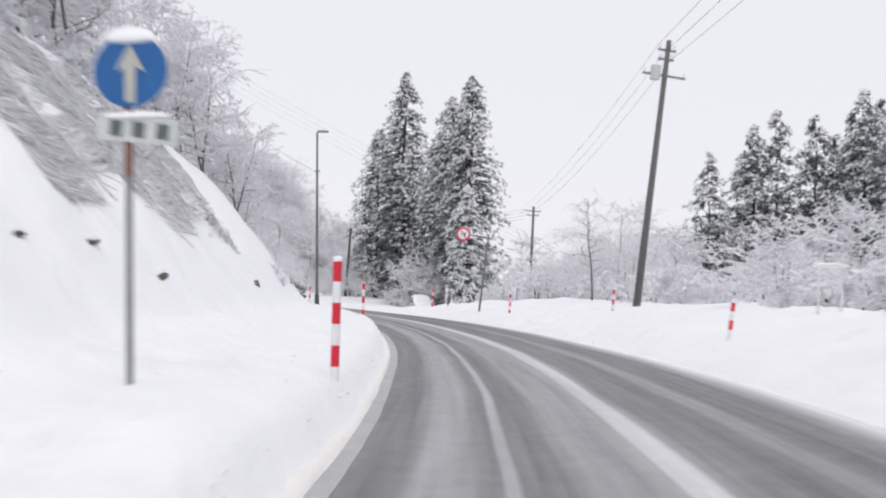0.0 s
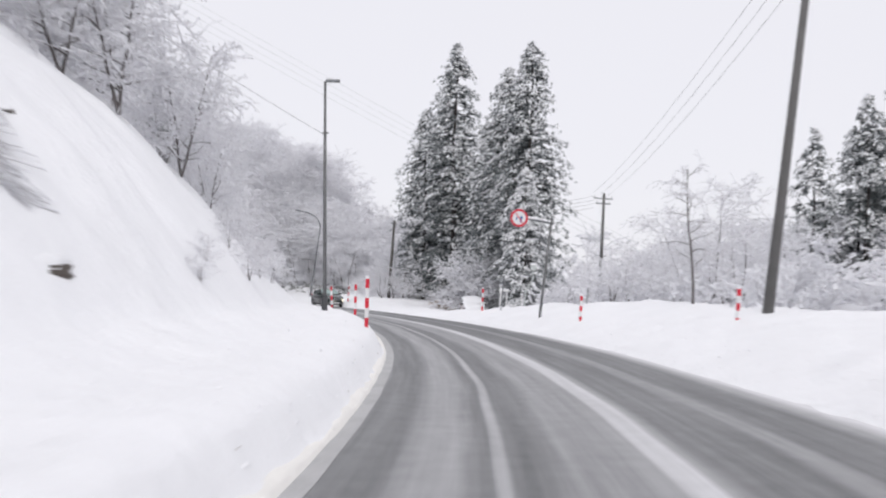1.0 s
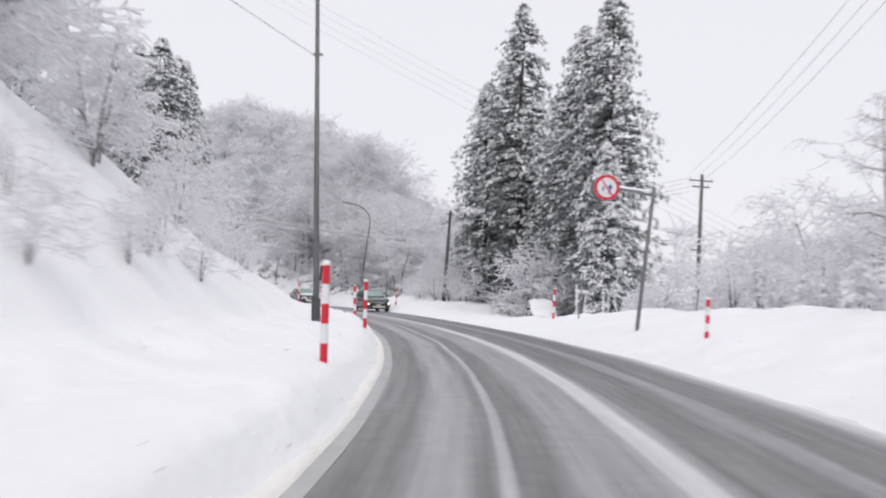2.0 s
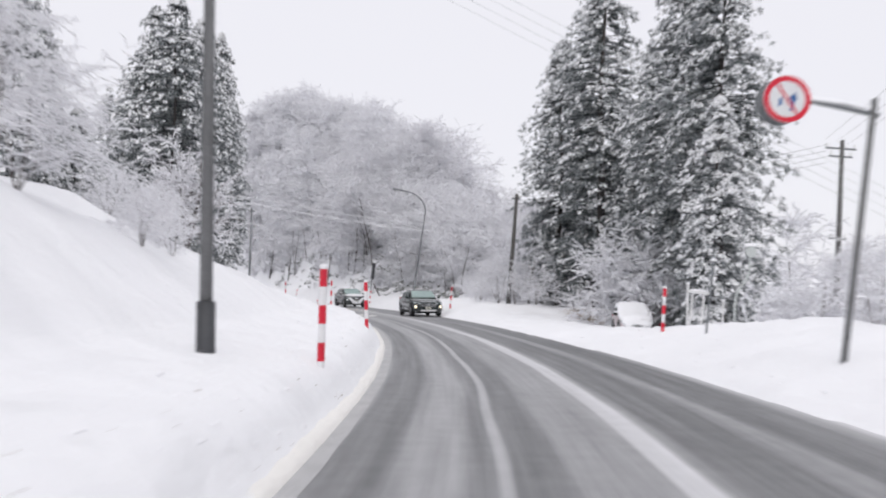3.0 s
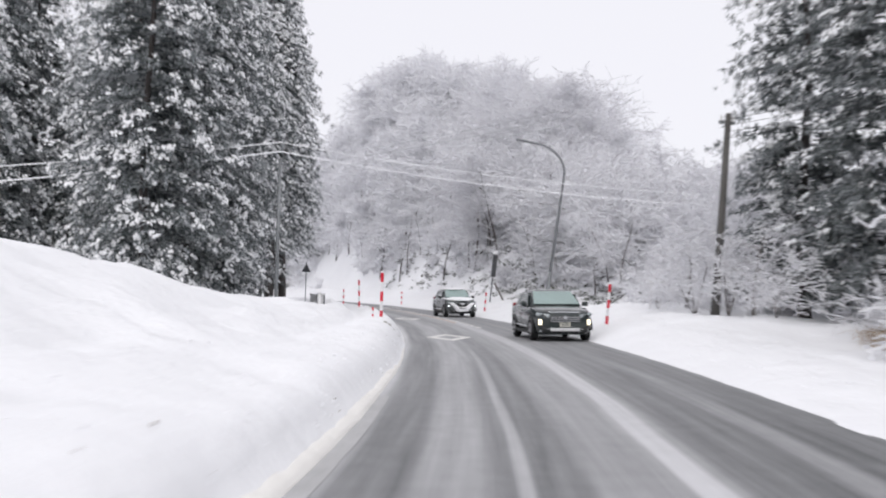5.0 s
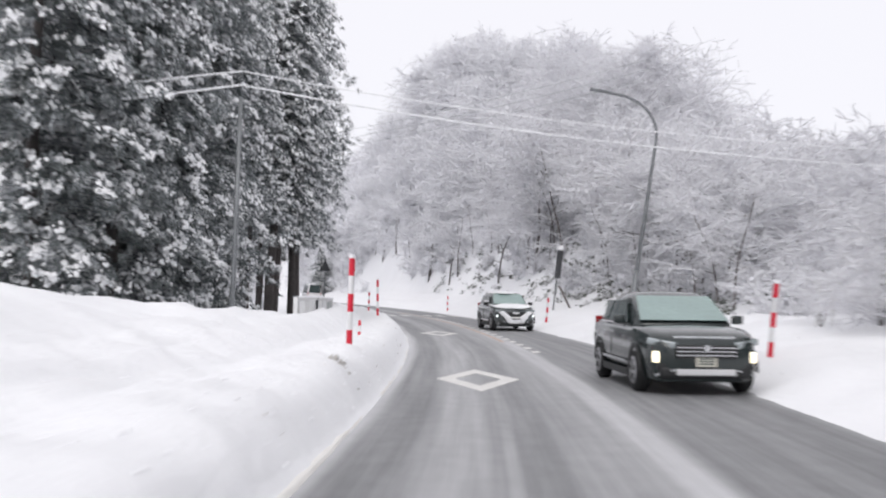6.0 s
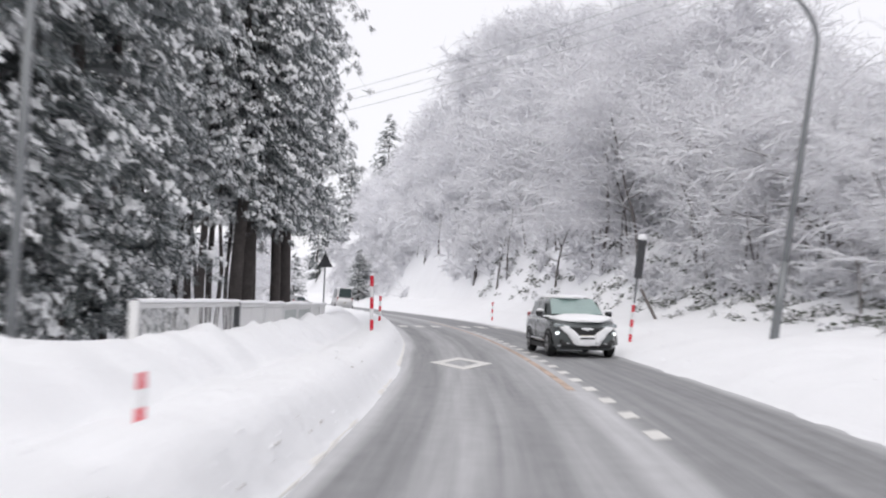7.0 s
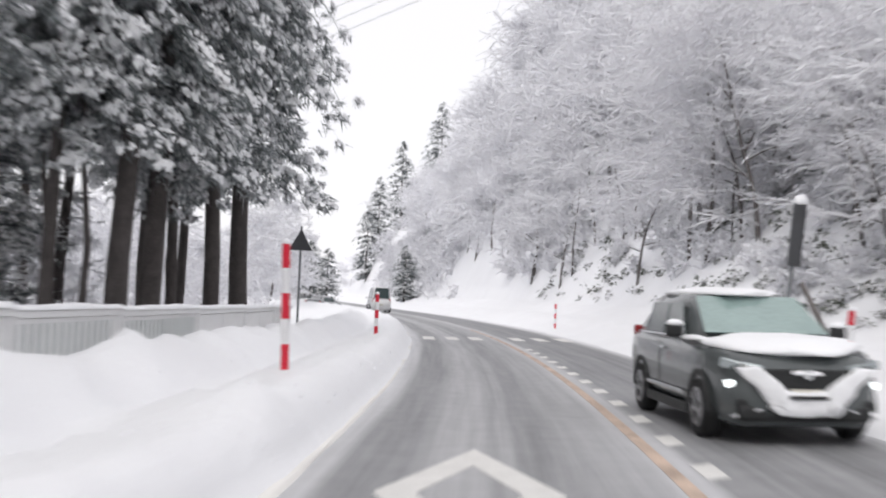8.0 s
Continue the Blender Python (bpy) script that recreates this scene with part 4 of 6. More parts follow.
for s, l, k in ((147.5, 15.4, 1.0), (152.5, 16.4, 1.1), (141, 16.2, 0.9), (158.5, 15.4, 1.05), (165, 15.8, 1.1), (172, 15.2, 1.0)):
    bare_tree(ARCH, at(s, l, -0.1, s * 53) @ Matrix.Diagonal((k, k, k, 1)), "wide-limbed tree with snow along its dark arching branches")

# far woods, one mass on the hills
def woods(name, places, kinds, label, clump=(0.06, 0.12), limb=0.05):
    parts = {"twigs": ([], []), "limbs": ([], []), "snow": ([], [])}

    def add(key, v, f):
        vs, fs = parts[key]
        fs.append(f + sum(len(q) for q in vs))
        vs.append(v)

    for i, (s, l, k) in enumerate(places):
        g = kinds[i % len(kinds)]
        m = np.array(at(s, l, -0.1, (i * 77) % 360) @ Matrix.Diagonal((k, k, k, 1)))
        p0, p1 = g[0] @ m[:3, :3].T + m[:3, 3], g[1] @ m[:3, :3].T + m[:3, 3]
        r0, r1 = g[2] * k, g[3] * k
        big = r0 > limb
        add("twigs", *ribbons(p0[~big], p1[~big], np.clip(r0[~big], 0.02, 1), np.clip(r1[~big], 0.018, 1), i))
        add("limbs", *ribbons(p0[big], p1[big], r0[big], r1[big], i))
        add("snow", *snow_on(p0, p1, r0, r1, i, clump[0], clump[1], 0.97, 0.05))
    for key, mat, text, category in (("twigs", TWIG, label, "woods"), ("limbs", BARK, "dark trunks and limbs of the frosted woods", "woods"), ("snow", FROST, "frost and snow on the branches of the woods", "snow")):
        vs, fs = parts[key]
        if sum(len(q) for q in vs):
            title = name if key == "twigs" else name + "_" + key
            tagged(new(title, mesh_from(title, np.concatenate(vs), np.concatenate(fs), mat)), text, category, kind="stuff")


FAR = [grow(41 + i, height=h, spread=4.6, levels=4, splits=(18, 11, 4), first=0.14, steps=(5, 4, 2, 1), dome=True) for i, h in enumerate((9.6, 8.8, 10.6))]
NEAR = [grow(51 + i, height=h, spread=5.0, levels=4, splits=(15, 9, 5), first=0.15, steps=(6, 4, 3, 1), droop=0.12, dome=True) for i, h in enumerate((9.8, 9.0, 10.8))]
hill = [(rng.uniform(172, 262), 12 + 20 * rng.random() ** 1.1, rng.uniform(0.85, 1.1)) for _ in range(104)]
hill += [(rng.uniform(138, 172), 13 + 16 * rng.random(), rng.uniform(0.5, 0.72)) for _ in range(34)]
hill += [(rng.uniform(262, 340), 12 + 22 * rng.random(), rng.uniform(0.7, 0.95)) for _ in range(32)]
hill += [(rng.uniform(112, 138), 14 + 16 * rng.random(), rng.uniform(0.4, 0.58)) for _ in range(22)]
hill += [(rng.uniform(162, 330), -14 - 40 * rng.random(), rng.uniform(0.45, 0.8)) for _ in range(32)]
hill += [(rng.uniform(330, 430), rng.uniform(-40, 40), rng.uniform(0.7, 1.1)) for _ in range(28)]
hill += [(rng.uniform(205, 335), 10.5 + 4 * rng.random(), rng.uniform(0.3, 0.55)) for _ in range(44)]
hill += [(rng.uniform(172, 320), -8.5 - 14 * rng.random(), rng.uniform(0.45, 0.8)) for _ in range(32)]
near = [p for p in hill if p[0] < 188]
woods("near_hill_woods", near, NEAR, "frosted grey-white winter woods at the foot of the hill", (0.035, 0.07), 0.06)
woods("hill_woods", [p for p in hill if p[0] >= 188], FAR, "frosted grey-white winter woods covering the hillside", (0.055, 0.10), 0.08)
left = [(rng.uniform(-5, 62), -12 - 22 * rng.random() ** 1.3, rng.uniform(0.5, 0.85)) for _ in range(60)]
woods("slope_woods", left, FAR, "frosted bare woods above the snowy slope")
field = [(rng.uniform(0, 150), 26 + 50 * rng.random(), rng.uniform(0.4, 0.62)) for _ in range(70)]
field = [p for p in field if p[0] < 66 or p[0] > 112 or p[1] > 40]
field += [(rng.uniform(58, 118), rng.uniform(30, 60), rng.uniform(0.55, 0.8)) for _ in range(36)]
field += [(rng.uniform(14, 62), rng.uniform(19, 30), rng.uniform(0.28, 0.42)) for _ in range(26)]
FIELD = [grow(71 + i, height=h, spread=4.4, levels=4, splits=(13, 8, 3), first=0.14, steps=(5, 3, 2, 1), dome=True) for i, h in enumerate((9.4, 8.6))]
woods("field_woods", field, FIELD, "pale frosted trees along the far edge of the field")
BRUSH = [grow(61 + i, height=1.5, spread=1.3, levels=3, splits=(4, 4, 3), first=0.05, stems=4, trunk_r=0.02, steps=(4, 3, 3, 2)) for i in range(3)]
brush = [(rng.uniform(112, 215), 11.4 + 6 * rng.random() ** 1.3, rng.uniform(0.6, 1.4)) for _ in range(130)]
brush += [(rng.uniform(215, 330), 9.0 + 9 * rng.random(), rng.uniform(1.2, 2.4)) for _ in range(60)]
brush += [(rng.uniform(165, 330), -8.0 - 14 * rng.random(), rng.uniform(0.8, 2.0)) for _ in range(60)]
brush += [(rng.uniform(6, 30), -9.2 - 2.5 * rng.random(), rng.uniform(0.4, 0.9)) for _ in range(30)]
brush += [(rng.uniform(8, 80), 11 + 6 * rng.random(), rng.uniform(0.7, 1.4)) for _ in range(60)]
woods("undergrowth", brush, BRUSH, "tangled frosted undergrowth poking out of the snow")

# broad dark leaves of low bamboo poking out of the snow of the bank
leaf_rng = np.random.default_rng(77)
n = 1100
ts, tl = leaf_rng.uniform(128, 205, n), 9.9 + 8.0 * leaf_rng.random(n) ** 0.85
thick = 0.5 + 0.5 * np.sin(ts * 0.55 + 1.0) * np.sin(tl * 0.9)
take = (leaf_rng.random(n) < 0.35 + 0.6 * thick) & (tl > np.interp(ts, (128, 150, 175, 205), (9.4, 9.9, 10.4, 10.6)))
ts, tl = ts[take], tl[take]
x, y = plan(ts, tl)
c = np.repeat(np.stack([x, y, ground_z(ts, tl) + 0.10], -1), 26, 0)
m = len(c)
size = np.repeat(leaf_rng.uniform(0.14, 0.34, len(ts)), 26)
d = leaf_rng.normal(0, 1, (m, 3)) * np.array([1, 1, 0.55])
d /= np.linalg.norm(d, axis=1, keepdims=True)
root = c + leaf_rng.normal(0, 0.7, (m, 3)) * size[:, None] * np.array([1, 1, 0.5])
side = np.cross(d, leaf_rng.normal(0, 1, (m, 3)))
side /= np.linalg.norm(side, axis=1, keepdims=True) + 1e-9
wide = (size * leaf_rng.uniform(0.14, 0.26, m))[:, None]
mid, tip = root + d * (size * 0.4)[:, None], root + d * size[:, None] - np.array([0, 0, 0.25]) * size[:, None]
v = np.stack([root, mid + side * wide, tip, mid - side * wide], 1).reshape(-1, 3)
LEAF = dusted(material("dark_bamboo_leaf", (0.10, 0.11, 0.09), 0.6, 0, 0.4, 2, 0.1, 20), 0.45, 0.75, (0.7, 0.7, 0.72, 1))
tagged(new("bank_leaves", mesh_from("bank_leaves", v, np.arange(m * 4).reshape(-1, 4), LEAF)), "dark green bamboo leaves poking out of the snowy bank", "undergrowth", kind="stuff")

# bare rock and earth showing through the snow of the cut slope
for i, (s, l, k) in enumerate(((12.4, -4.86, 0.17), (15.1, -4.70, 0.20), (10.2, -4.85, 0.13), (24.4, -4.70, 0.25), (28.1, -6.65, 0.15), (14.9, -6.1, 0.16))):
    bm = bmesh.new()
    bmesh.ops.create_icosphere(bm, subdivisions=3, radius=1.0)
    for v in bm.verts:
        q = 1 + 0.5 * noise.noise(v.co * 1.7 + Vector((i * 3, 0, 0))) + 0.12 * noise.noise(v.co * 5)
        v.co = Vector((v.co.x * q * k * 0.55, v.co.y * q * k * 2.1, v.co.z * q * k * 0.28))
    ob = thing("rock", "dark bare rock showing through the snow slope", "rock", "rocks in the slope", at(s, l, -0.05 - 0.14 * k) @ pose(0, 0, 0, 8, 42, 0))
    part("stone", bm, ROCK, ob, smooth=True)
    lip = bmesh.new()
    bmesh.ops.create_icosphere(lip, subdivisions=3, radius=1.0)
    for v in lip.verts:
        q = 1 + 0.35 * noise.noise(v.co * 2.1 + Vector((0, i * 5, 0)))
        v.co = Vector((v.co.x * q * k * 0.6 - k * 0.40, v.co.y * q * k * 2.5, v.co.z * q * k * 0.38))
    part("snow_lip", lip, SNOW, ob, "lip of snow hanging over the rock", smooth=True)

# stems combed down the upper slope by the snow's creep
stem_rng = np.random.default_rng(91)
n = 7000
ss, ll = stem_rng.uniform(12, 28, n), -stem_rng.uniform(5.3, 9.2, n)
keep = (ll < -5.6 + 0.3 * np.sin(ss * 1.1) - 0.6 * np.clip(ss - 24.2, 0, 9)) & (ll > -8.6 + 0.3 * np.sin(ss * 0.9)) & (stem_rng.random(n) < 0.6 + 0.4 * np.sin(ss * 1.7 + ll * 1.3))
ss, ll = ss[keep], ll[keep]
n = len(ss)
run, fall = stem_rng.uniform(0.7, 2.0, n), stem_rng.uniform(0.02, 0.20, n)


def on_slope(s, l, up):
    x, y = plan(s, l)
    return np.stack([x, y, ground_z(s, l) + up], -1)


q0 = on_slope(ss, ll, 0.02)
q1 = on_slope(ss + run * 0.5, ll + fall * 0.4, stem_rng.uniform(0.06, 0.18, n))
q2 = on_slope(ss + run, ll + fall, stem_rng.uniform(0.02, 0.12, n))
p0, p1 = np.concatenate([q0, q1]), np.concatenate([q1, q2])
rr = np.tile(stem_rng.uniform(0.004, 0.011, n), 2)
v, f = ribbons(p0, p1, rr, rr * 0.7, 92)
tagged(new("slope_brush", mesh_from("slope_brush", v, f, GREY_STEM)), "grey brush stems combed flat down the snowy slope", "brush", kind="stuff")
v, f = snow_on(p0, p1, rr, rr, 93, 0.014, 0.034, 0.9, 0.05)
tagged(new("slope_brush_snow", mesh_from("slope_brush_snow", v, f, FROST)), "snow caught on the flattened brush stems", "snow", kind="stuff")

# clods thrown up by the plough along the foot of the banks
clod_rng = np.random.default_rng(95)
bm = bmesh.new()
bmesh.ops.create_icosphere(bm, subdivisions=1, radius=1.0)
ball_v = np.array([v.co[:] for v in bm.verts])
ball_f = np.array([[v.index for v in f.verts] for f in bm.faces])
bm.free()


def clods(name, s, l, r, mat, label):
    x, y = plan(s, l)
    z = ground_z(s, l)
    k = len(s)
    size = r[:, None] * clod_rng.uniform(0.6, 1.4, (k, 3)) * np.array([1, 1, 0.7])
    v = ball_v[None] * size[:, None] * clod_rng.uniform(0.8, 1.2, (k, len(ball_v), 1)) + np.stack([x, y, z - r * 0.15], -1)[:, None]
    f = (ball_f[None] + (np.arange(k) * len(ball_v))[:, None, None]).reshape(-1, 3)
    tagged(new(name, mesh_from(name, v.reshape(-1, 3), f, mat, True)), label, "snow", kind="stuff")


s = clod_rng.uniform(2, 150, 1500)
out = clod_rng.random(1500) ** 1.6 * 2.2
clods("snow_clods", s, -edge_left(s) - 0.08 - out, 0.008 + 0.024 * clod_rng.random(1500) ** 2, SNOW, "small snow clods along the foot of the bank")
s = clod_rng.uniform(30, 150, 900)
clods("verge_clods", s, 4.75 + clod_rng.random(900) ** 1.5 * 2.2, 0.008 + 0.026 * clod_rng.random(900) ** 2, SNOW, "small snow clods along the verge")
s = clod_rng.uniform(8, 125, 90)
clods("dirt_crumbs", s, -edge_left(s) - 0.05 - clod_rng.random(90) ** 2 * 0.9, 0.008 + 0.014 * clod_rng.random(90), DIRT, "dirty crumbs of ice and grit in the bank")
s = clod_rng.normal(103.35, 0.22, 34)
clods("dirt_patch", s, -2.04 + clod_rng.normal(0, 0.08, 34) - 0.4 * (s - 103.35), 0.008 + 0.032 * clod_rng.random(34) ** 2, DIRT, "brownish gritty lumps showing in the bank")

# ---- paint on the road ----
def on_road(name, outline, mat, label, s0, l0, parent=None, hole=None, up=0.006):
    """A flat marking with 6 mm of paint; outline in metres across and along."""
    def ring(bm, pts, z):
        out = []
        for a, b in pts:
            x, y = plan(s0 + b, l0 + a)
            out.append(bm.verts.new((float(x), float(y), float(bank(s0 + b)) * (l0 + a) + z)))
        return out
    bm = bmesh.new()
    if hole:
        top, inner = ring(bm, outline, up), ring(bm, hole, up)
        low, low_in = ring(bm, outline, -0.01), ring(bm, hole, -0.01)
        n = len(outline)
        for i in range(n):
            j = (i + 1) % n
            bm.faces.new((top[i], top[j], inner[j], inner[i]))
            bm.faces.new((low[i], low[j], top[j], top[i]))
            bm.faces.new((inner[i], inner[j], low_in[j], low_in[i]))
    else:
        top, low = ring(bm, outline, up), ring(bm, outline, -0.01)
        n = len(outline)
        bm.faces.new(top)
        for i in range(n):
            j = (i + 1) % n
            bm.faces.new((low[i], low[j], top[j], top[i]))
    bmesh.ops.recalc_face_normals(bm, faces=bm.faces)
    me = bpy.data.meshes.new(name)
    bm.to_mesh(me)
    bm.free()
    me.materials.append(mat)
    ob = new(name, me)
    if label:
        tagged(ob, label, "road marking", kind="structure")
    return ob


for s, l in ((108.2, -0.02), (131.35, -0.17)):
    on_road("diamond_marking", [(0, -2.5), (0.75, 0), (0, 2.5), (-0.75, 0)], PAINT_WHITE, "white painted diamond warning of a crossing ahead", s, l, hole=[(0, -1.45), (0.42, 0), (0, 1.45), (-0.42, 0)])
s = 117.5
while s < 156:
    on_road("lane_dash", [(-0.12, 0), (0.10, 0.18), (0.10, 0.95), (-0.12, 0.77)], PAINT_WHITE, "short white slanted dash beside the centre line", s, 1.96)
    s += 2.12
for s in np.arange(124, 176, 4.0):
    on_road("centre_line", [(-0.07, 0), (0.07, 0), (0.07, 2), (0.07, 4), (-0.07, 4), (-0.07, 2)], PAINT_ORANGE, "worn orange centre line half hidden by frost", float(s), 1.60, up=0.004)
for l in (-1.0, -0.1, 0.8, 2.4, 3.3, 4.2):
    on_road("crossing_stripe", [(-0.22, 0), (0.22, 0), (0.22, 3), (-0.22, 3)], PAINT_WHITE, "white zebra crossing stripe dusted with snow", 163, l)


# ---- packed snow along the foot of the left bank, and the frosted edge line ----
def kerb_strip(name, offsets, heights, mat, label, category, seed, wander, end):
    s = np.arange(-25, end, 0.3)
    foot = np.convolve(np.pad(edge_left(s), 12, mode="edge"), np.ones(25) / 25, "valid")
    off = foot[:, None] - np.array(offsets) * np.interp(s, (84, 100), (1.0, 0.4))[:, None] + wander * np.stack([waves(s, 0 * s, 2.1 + 0.3 * k, seed + k) for k in range(len(offsets))], 1)
    x, y = plan(np.repeat(s[:, None], len(offsets), 1), -off)
    z = bank(s)[:, None] * -off + np.array(heights) * np.interp(s, (84, 100), (1.0, 0.45))[:, None] * (1 + 0.25 * waves(s, 0 * s, 1.3, seed + 9)[:, None])
    n, k = off.shape
    idx = np.arange(n * k).reshape(n, k)
    faces = np.stack([idx[:-1, :-1], idx[:-1, 1:], idx[1:, 1:], idx[1:, :-1]], -1).reshape(-1, 4)
    tagged(new(name, mesh_from(name, np.stack([x, y, z], -1).reshape(-1, 3), faces, mat, True)), label, category, kind="structure")


kerb_strip("edge_line", (0.06, 0.18, 0.29), (0.005, 0.006, 0.005), FROSTED_LINE, "white edge line under a crust of frost", "road marking", 61, 0.008, 88)
kerb_strip("snow_ledge", (-0.12, 0.0, 0.05, 0.09, 0.12), (0.09, 0.075, 0.06, 0.04, -0.01), DIRTY_SNOW, "grubby packed snow ledge at the road edge", "snow", 71, 0.008, 178)


# ---- signs ----
def disc(radius, depth, m, sides=40):
    bm = bmesh.new()
    bmesh.ops.create_cone(bm, cap_ends=True, segments=sides, radius1=radius, radius2=radius, depth=depth, matrix=m @ pose(0, 0, 0, 90, 0, 0))
    bmesh.ops.bevel(bm, geom=[e for e in bm.edges if len(e.link_faces) == 2 and abs(e.calc_face_angle(0)) > 1.2], offset=min(0.004, depth * 0.3), segments=1, affect="EDGES")
    return bm


def plate(outline, depth, m):
    """A flat upright shape, outline in x and z, facing -y."""
    bm = bmesh.new()
    front = [bm.verts.new(m @ Vector((x, -depth / 2, z))) for x, z in outline]
    back = [bm.verts.new(m @ Vector((x, depth / 2, z))) for x, z in outline]
    bm.faces.new(front)
    bm.faces.new(back[::-1])
    for i in range(len(outline)):
        j = (i + 1) % len(outline)
        bm.faces.new((front[j], front[i], back[i], back[j]))
    bmesh.ops.recalc_face_normals(bm, faces=bm.faces)
    return bm


def snow_lump(size, centre, seed=0, mat=None):
    """A soft heap: flattened sphere pushed about by noise."""
    bm = bmesh.new()
    bmesh.ops.create_icosphere(bm, subdivisions=3, radius=1.0)
    for v in bm.verts:
        k = 1 + 0.16 * noise.noise(v.co * 1.6 + Vector((seed, seed * 1.7, 0))) + 0.06 * noise.noise(v.co * 4 + Vector((seed, 0, seed)))
        z = v.co.z * k
        if z < 0:
            z *= 0.35
        v.co = Vector((v.co.x * k * size[0], v.co.y * k * size[1], z * size[2])) + Vector(centre)
    return bm


sign = thing("direction_sign", "round blue sign with a faded upward arrow and a plate below", "road sign", m=at(8.3, -2.98, 0.065, 2) @ pose(0, 0, 0, 0, -2.3, 0))
part("post", pipe((0, 0, -0.5), (0, 0, 1.75), 0.031), STEEL, sign, "grey steel post")
part("post", pipe((0, 0, 1.75), (0, 0, 2.95), 0.034), RUST, sign, "rust-red upper post")
part("disc", disc(0.31, 0.02, pose(0.03, -0.05, 2.64)), BLUE, sign, "blue reflective disc")
part("arrow", plate([(-0.045, 2.37), (0.045, 2.37), (0.045, 2.67), (0.125, 2.63), (0, 2.87), (-0.125, 2.63), (-0.045, 2.67)], 0.006, pose(0.03, -0.066, 0)), FADED_GREY, sign, "weathered grey arrow")
part("snow_cap", snow_lump((0.22, 0.06, 0.11), (0.02, -0.04, 2.91), 2), SNOW_CLUMP, sign, "cap of snow", smooth=True)
sub = part("plate", box((0.69, 0.02, 0.22), (0, 0, 0), 0.006, pose(0.09, -0.05, 2.14, 0, 6, 0)), SIGN_GREY, sign, "pale grey plate below the disc")
for x in (-0.16, 0.03, 0.23):
    part("writing_bar", box((0.10, 0.006, 0.13), (0, 0, 0), 0.0, pose(0.07 + x, -0.064, 2.14 - 0.1 * x, 0, 6, 0)), INK, sub, "dark bar of unreadable writing")
part("plate_snow", snow_lump((0.28, 0.04, 0.05), (0.07, -0.05, 2.25), 3), SNOW_CLUMP, sign, smooth=True)

hang = thing("overhead_sign", "round red-ringed sign hung over the verge from a pole", "road sign", m=at(59.3, 6.27, -0.10, 0) @ pose(0, 0, 0, 0, 6, 0))
part("pole", pipe((0, 0, -0.6), (0, 0, 4.62), 0.06, 0.055), POLE_STEEL, hang, smooth=True)
part("arm", pipe((0.1, 0, 4.35), (-1.49, 0, 4.47), 0.045), STEEL, hang, smooth=True)
part("arm_snow", snow_lump((0.8, 0.05, 0.06), (-0.75, 0, 4.46), 4), SNOW_CLUMP, hang, smooth=True)
face = part("disc", disc(0.40, 0.03, pose(-1.49, -0.06, 4.40)), SIGN_FACE, hang, "white sign face")
ring_bm = bmesh.new()
for i in range(48):
    a, b = i / 48 * 6.28319, (i + 1) / 48 * 6.28319
    vs = [ring_bm.verts.new((-1.49 + r * math.cos(t), -0.079, 4.40 + r * math.sin(t))) for t in (a, b) for r in (0.305, 0.395)]
    ring_bm.faces.new((vs[0], vs[2], vs[3], vs[1]))
part("red_ring", ring_bm, RED, face, "red ring")
part("red_bar", box((0.60, 0.004, 0.045), (0, 0, 0), 0, pose(-1.49, -0.080, 4.40, 0, 50, 0)), RED, face, "red slanted bar")
part("arrow", plate([(-0.02, -0.16), (0.04, -0.16), (0.05, 0.02), (0.10, 0.02), (0.02, 0.15), (-0.05, 0.02), (0.0, 0.02)], 0.004, pose(-1.41, -0.0785, 4.38)), BLUE, face, "blue curved arrow")
part("arrow", box((0.05, 0.004, 0.14), (-1.60, -0.0785, 4.34)), BLUE, face, "short blue stroke")
part("back_disc", disc(0.39, 0.02, pose(-1.57, 0.14, 4.36)), STEEL, hang, "grey back of a second sign")

tri = thing("warning_sign", "back of a triangular sign on a slim post", "road sign", m=at(155.9, -5.2, 0, 8))
part("post", pipe((0, 0, -0.5), (0, 0, 3.2), 0.035), STEEL, tri)
part("triangle", plate([(-0.36, 2.45), (0.36, 2.45), (0, 3.12)], 0.02, pose(0, -0.05, 0)), DARK_STEEL, tri, "dark triangular plate")

slab = thing("information_board", "tall narrow dark board on a leaning post, capped with snow", "road sign", m=at(152, 8.45, 0, 0) @ pose(0, 0, 0, 0, 5, 0))
part("post", pipe((0, 0, -0.5), (0, 0, 3.7), 0.05), STEEL, slab)
part("board", box((0.34, 0.14, 1.75), (0.02, -0.05, 2.75), 0.02), DARK_STEEL, slab, "dark board seen edge on")
part("snow_cap", snow_lump((0.22, 0.14, 0.22), (0.02, -0.05, 3.62), 5), SNOW_CLUMP, slab, smooth=True)
prop = thing("leaning_post", "short dark post leaning in the roadside snow", "post", m=at(151.2, 9.3) @ pose(0, 0, 0, 0, -28, 0))
part("shaft", pipe((0, 0, -0.4), (0, 0, 1.5), 0.07), BARK, prop)


def white_gate(m, w, h):
    ob = thing("barrier_gate", "white tube barrier frame topped with snow behind the snow bank", "barrier", "white barriers", m)
    for x in (-w / 2, w / 2):
        part("post", pipe((x, 0, -0.5), (x, 0, h), 0.035), WHITE_PAINT, ob)
    part("top_rail", pipe((-w / 2 - 0.15, 0, h), (w / 2 + 0.15, 0, h), 0.05), WHITE_PAINT, ob)
    part("snow_cap", snow_lump((w / 2 + 0.12, 0.07, 0.05), (0, 0, h + 0.05), 7), SNOW_CLUMP, ob, smooth=True)


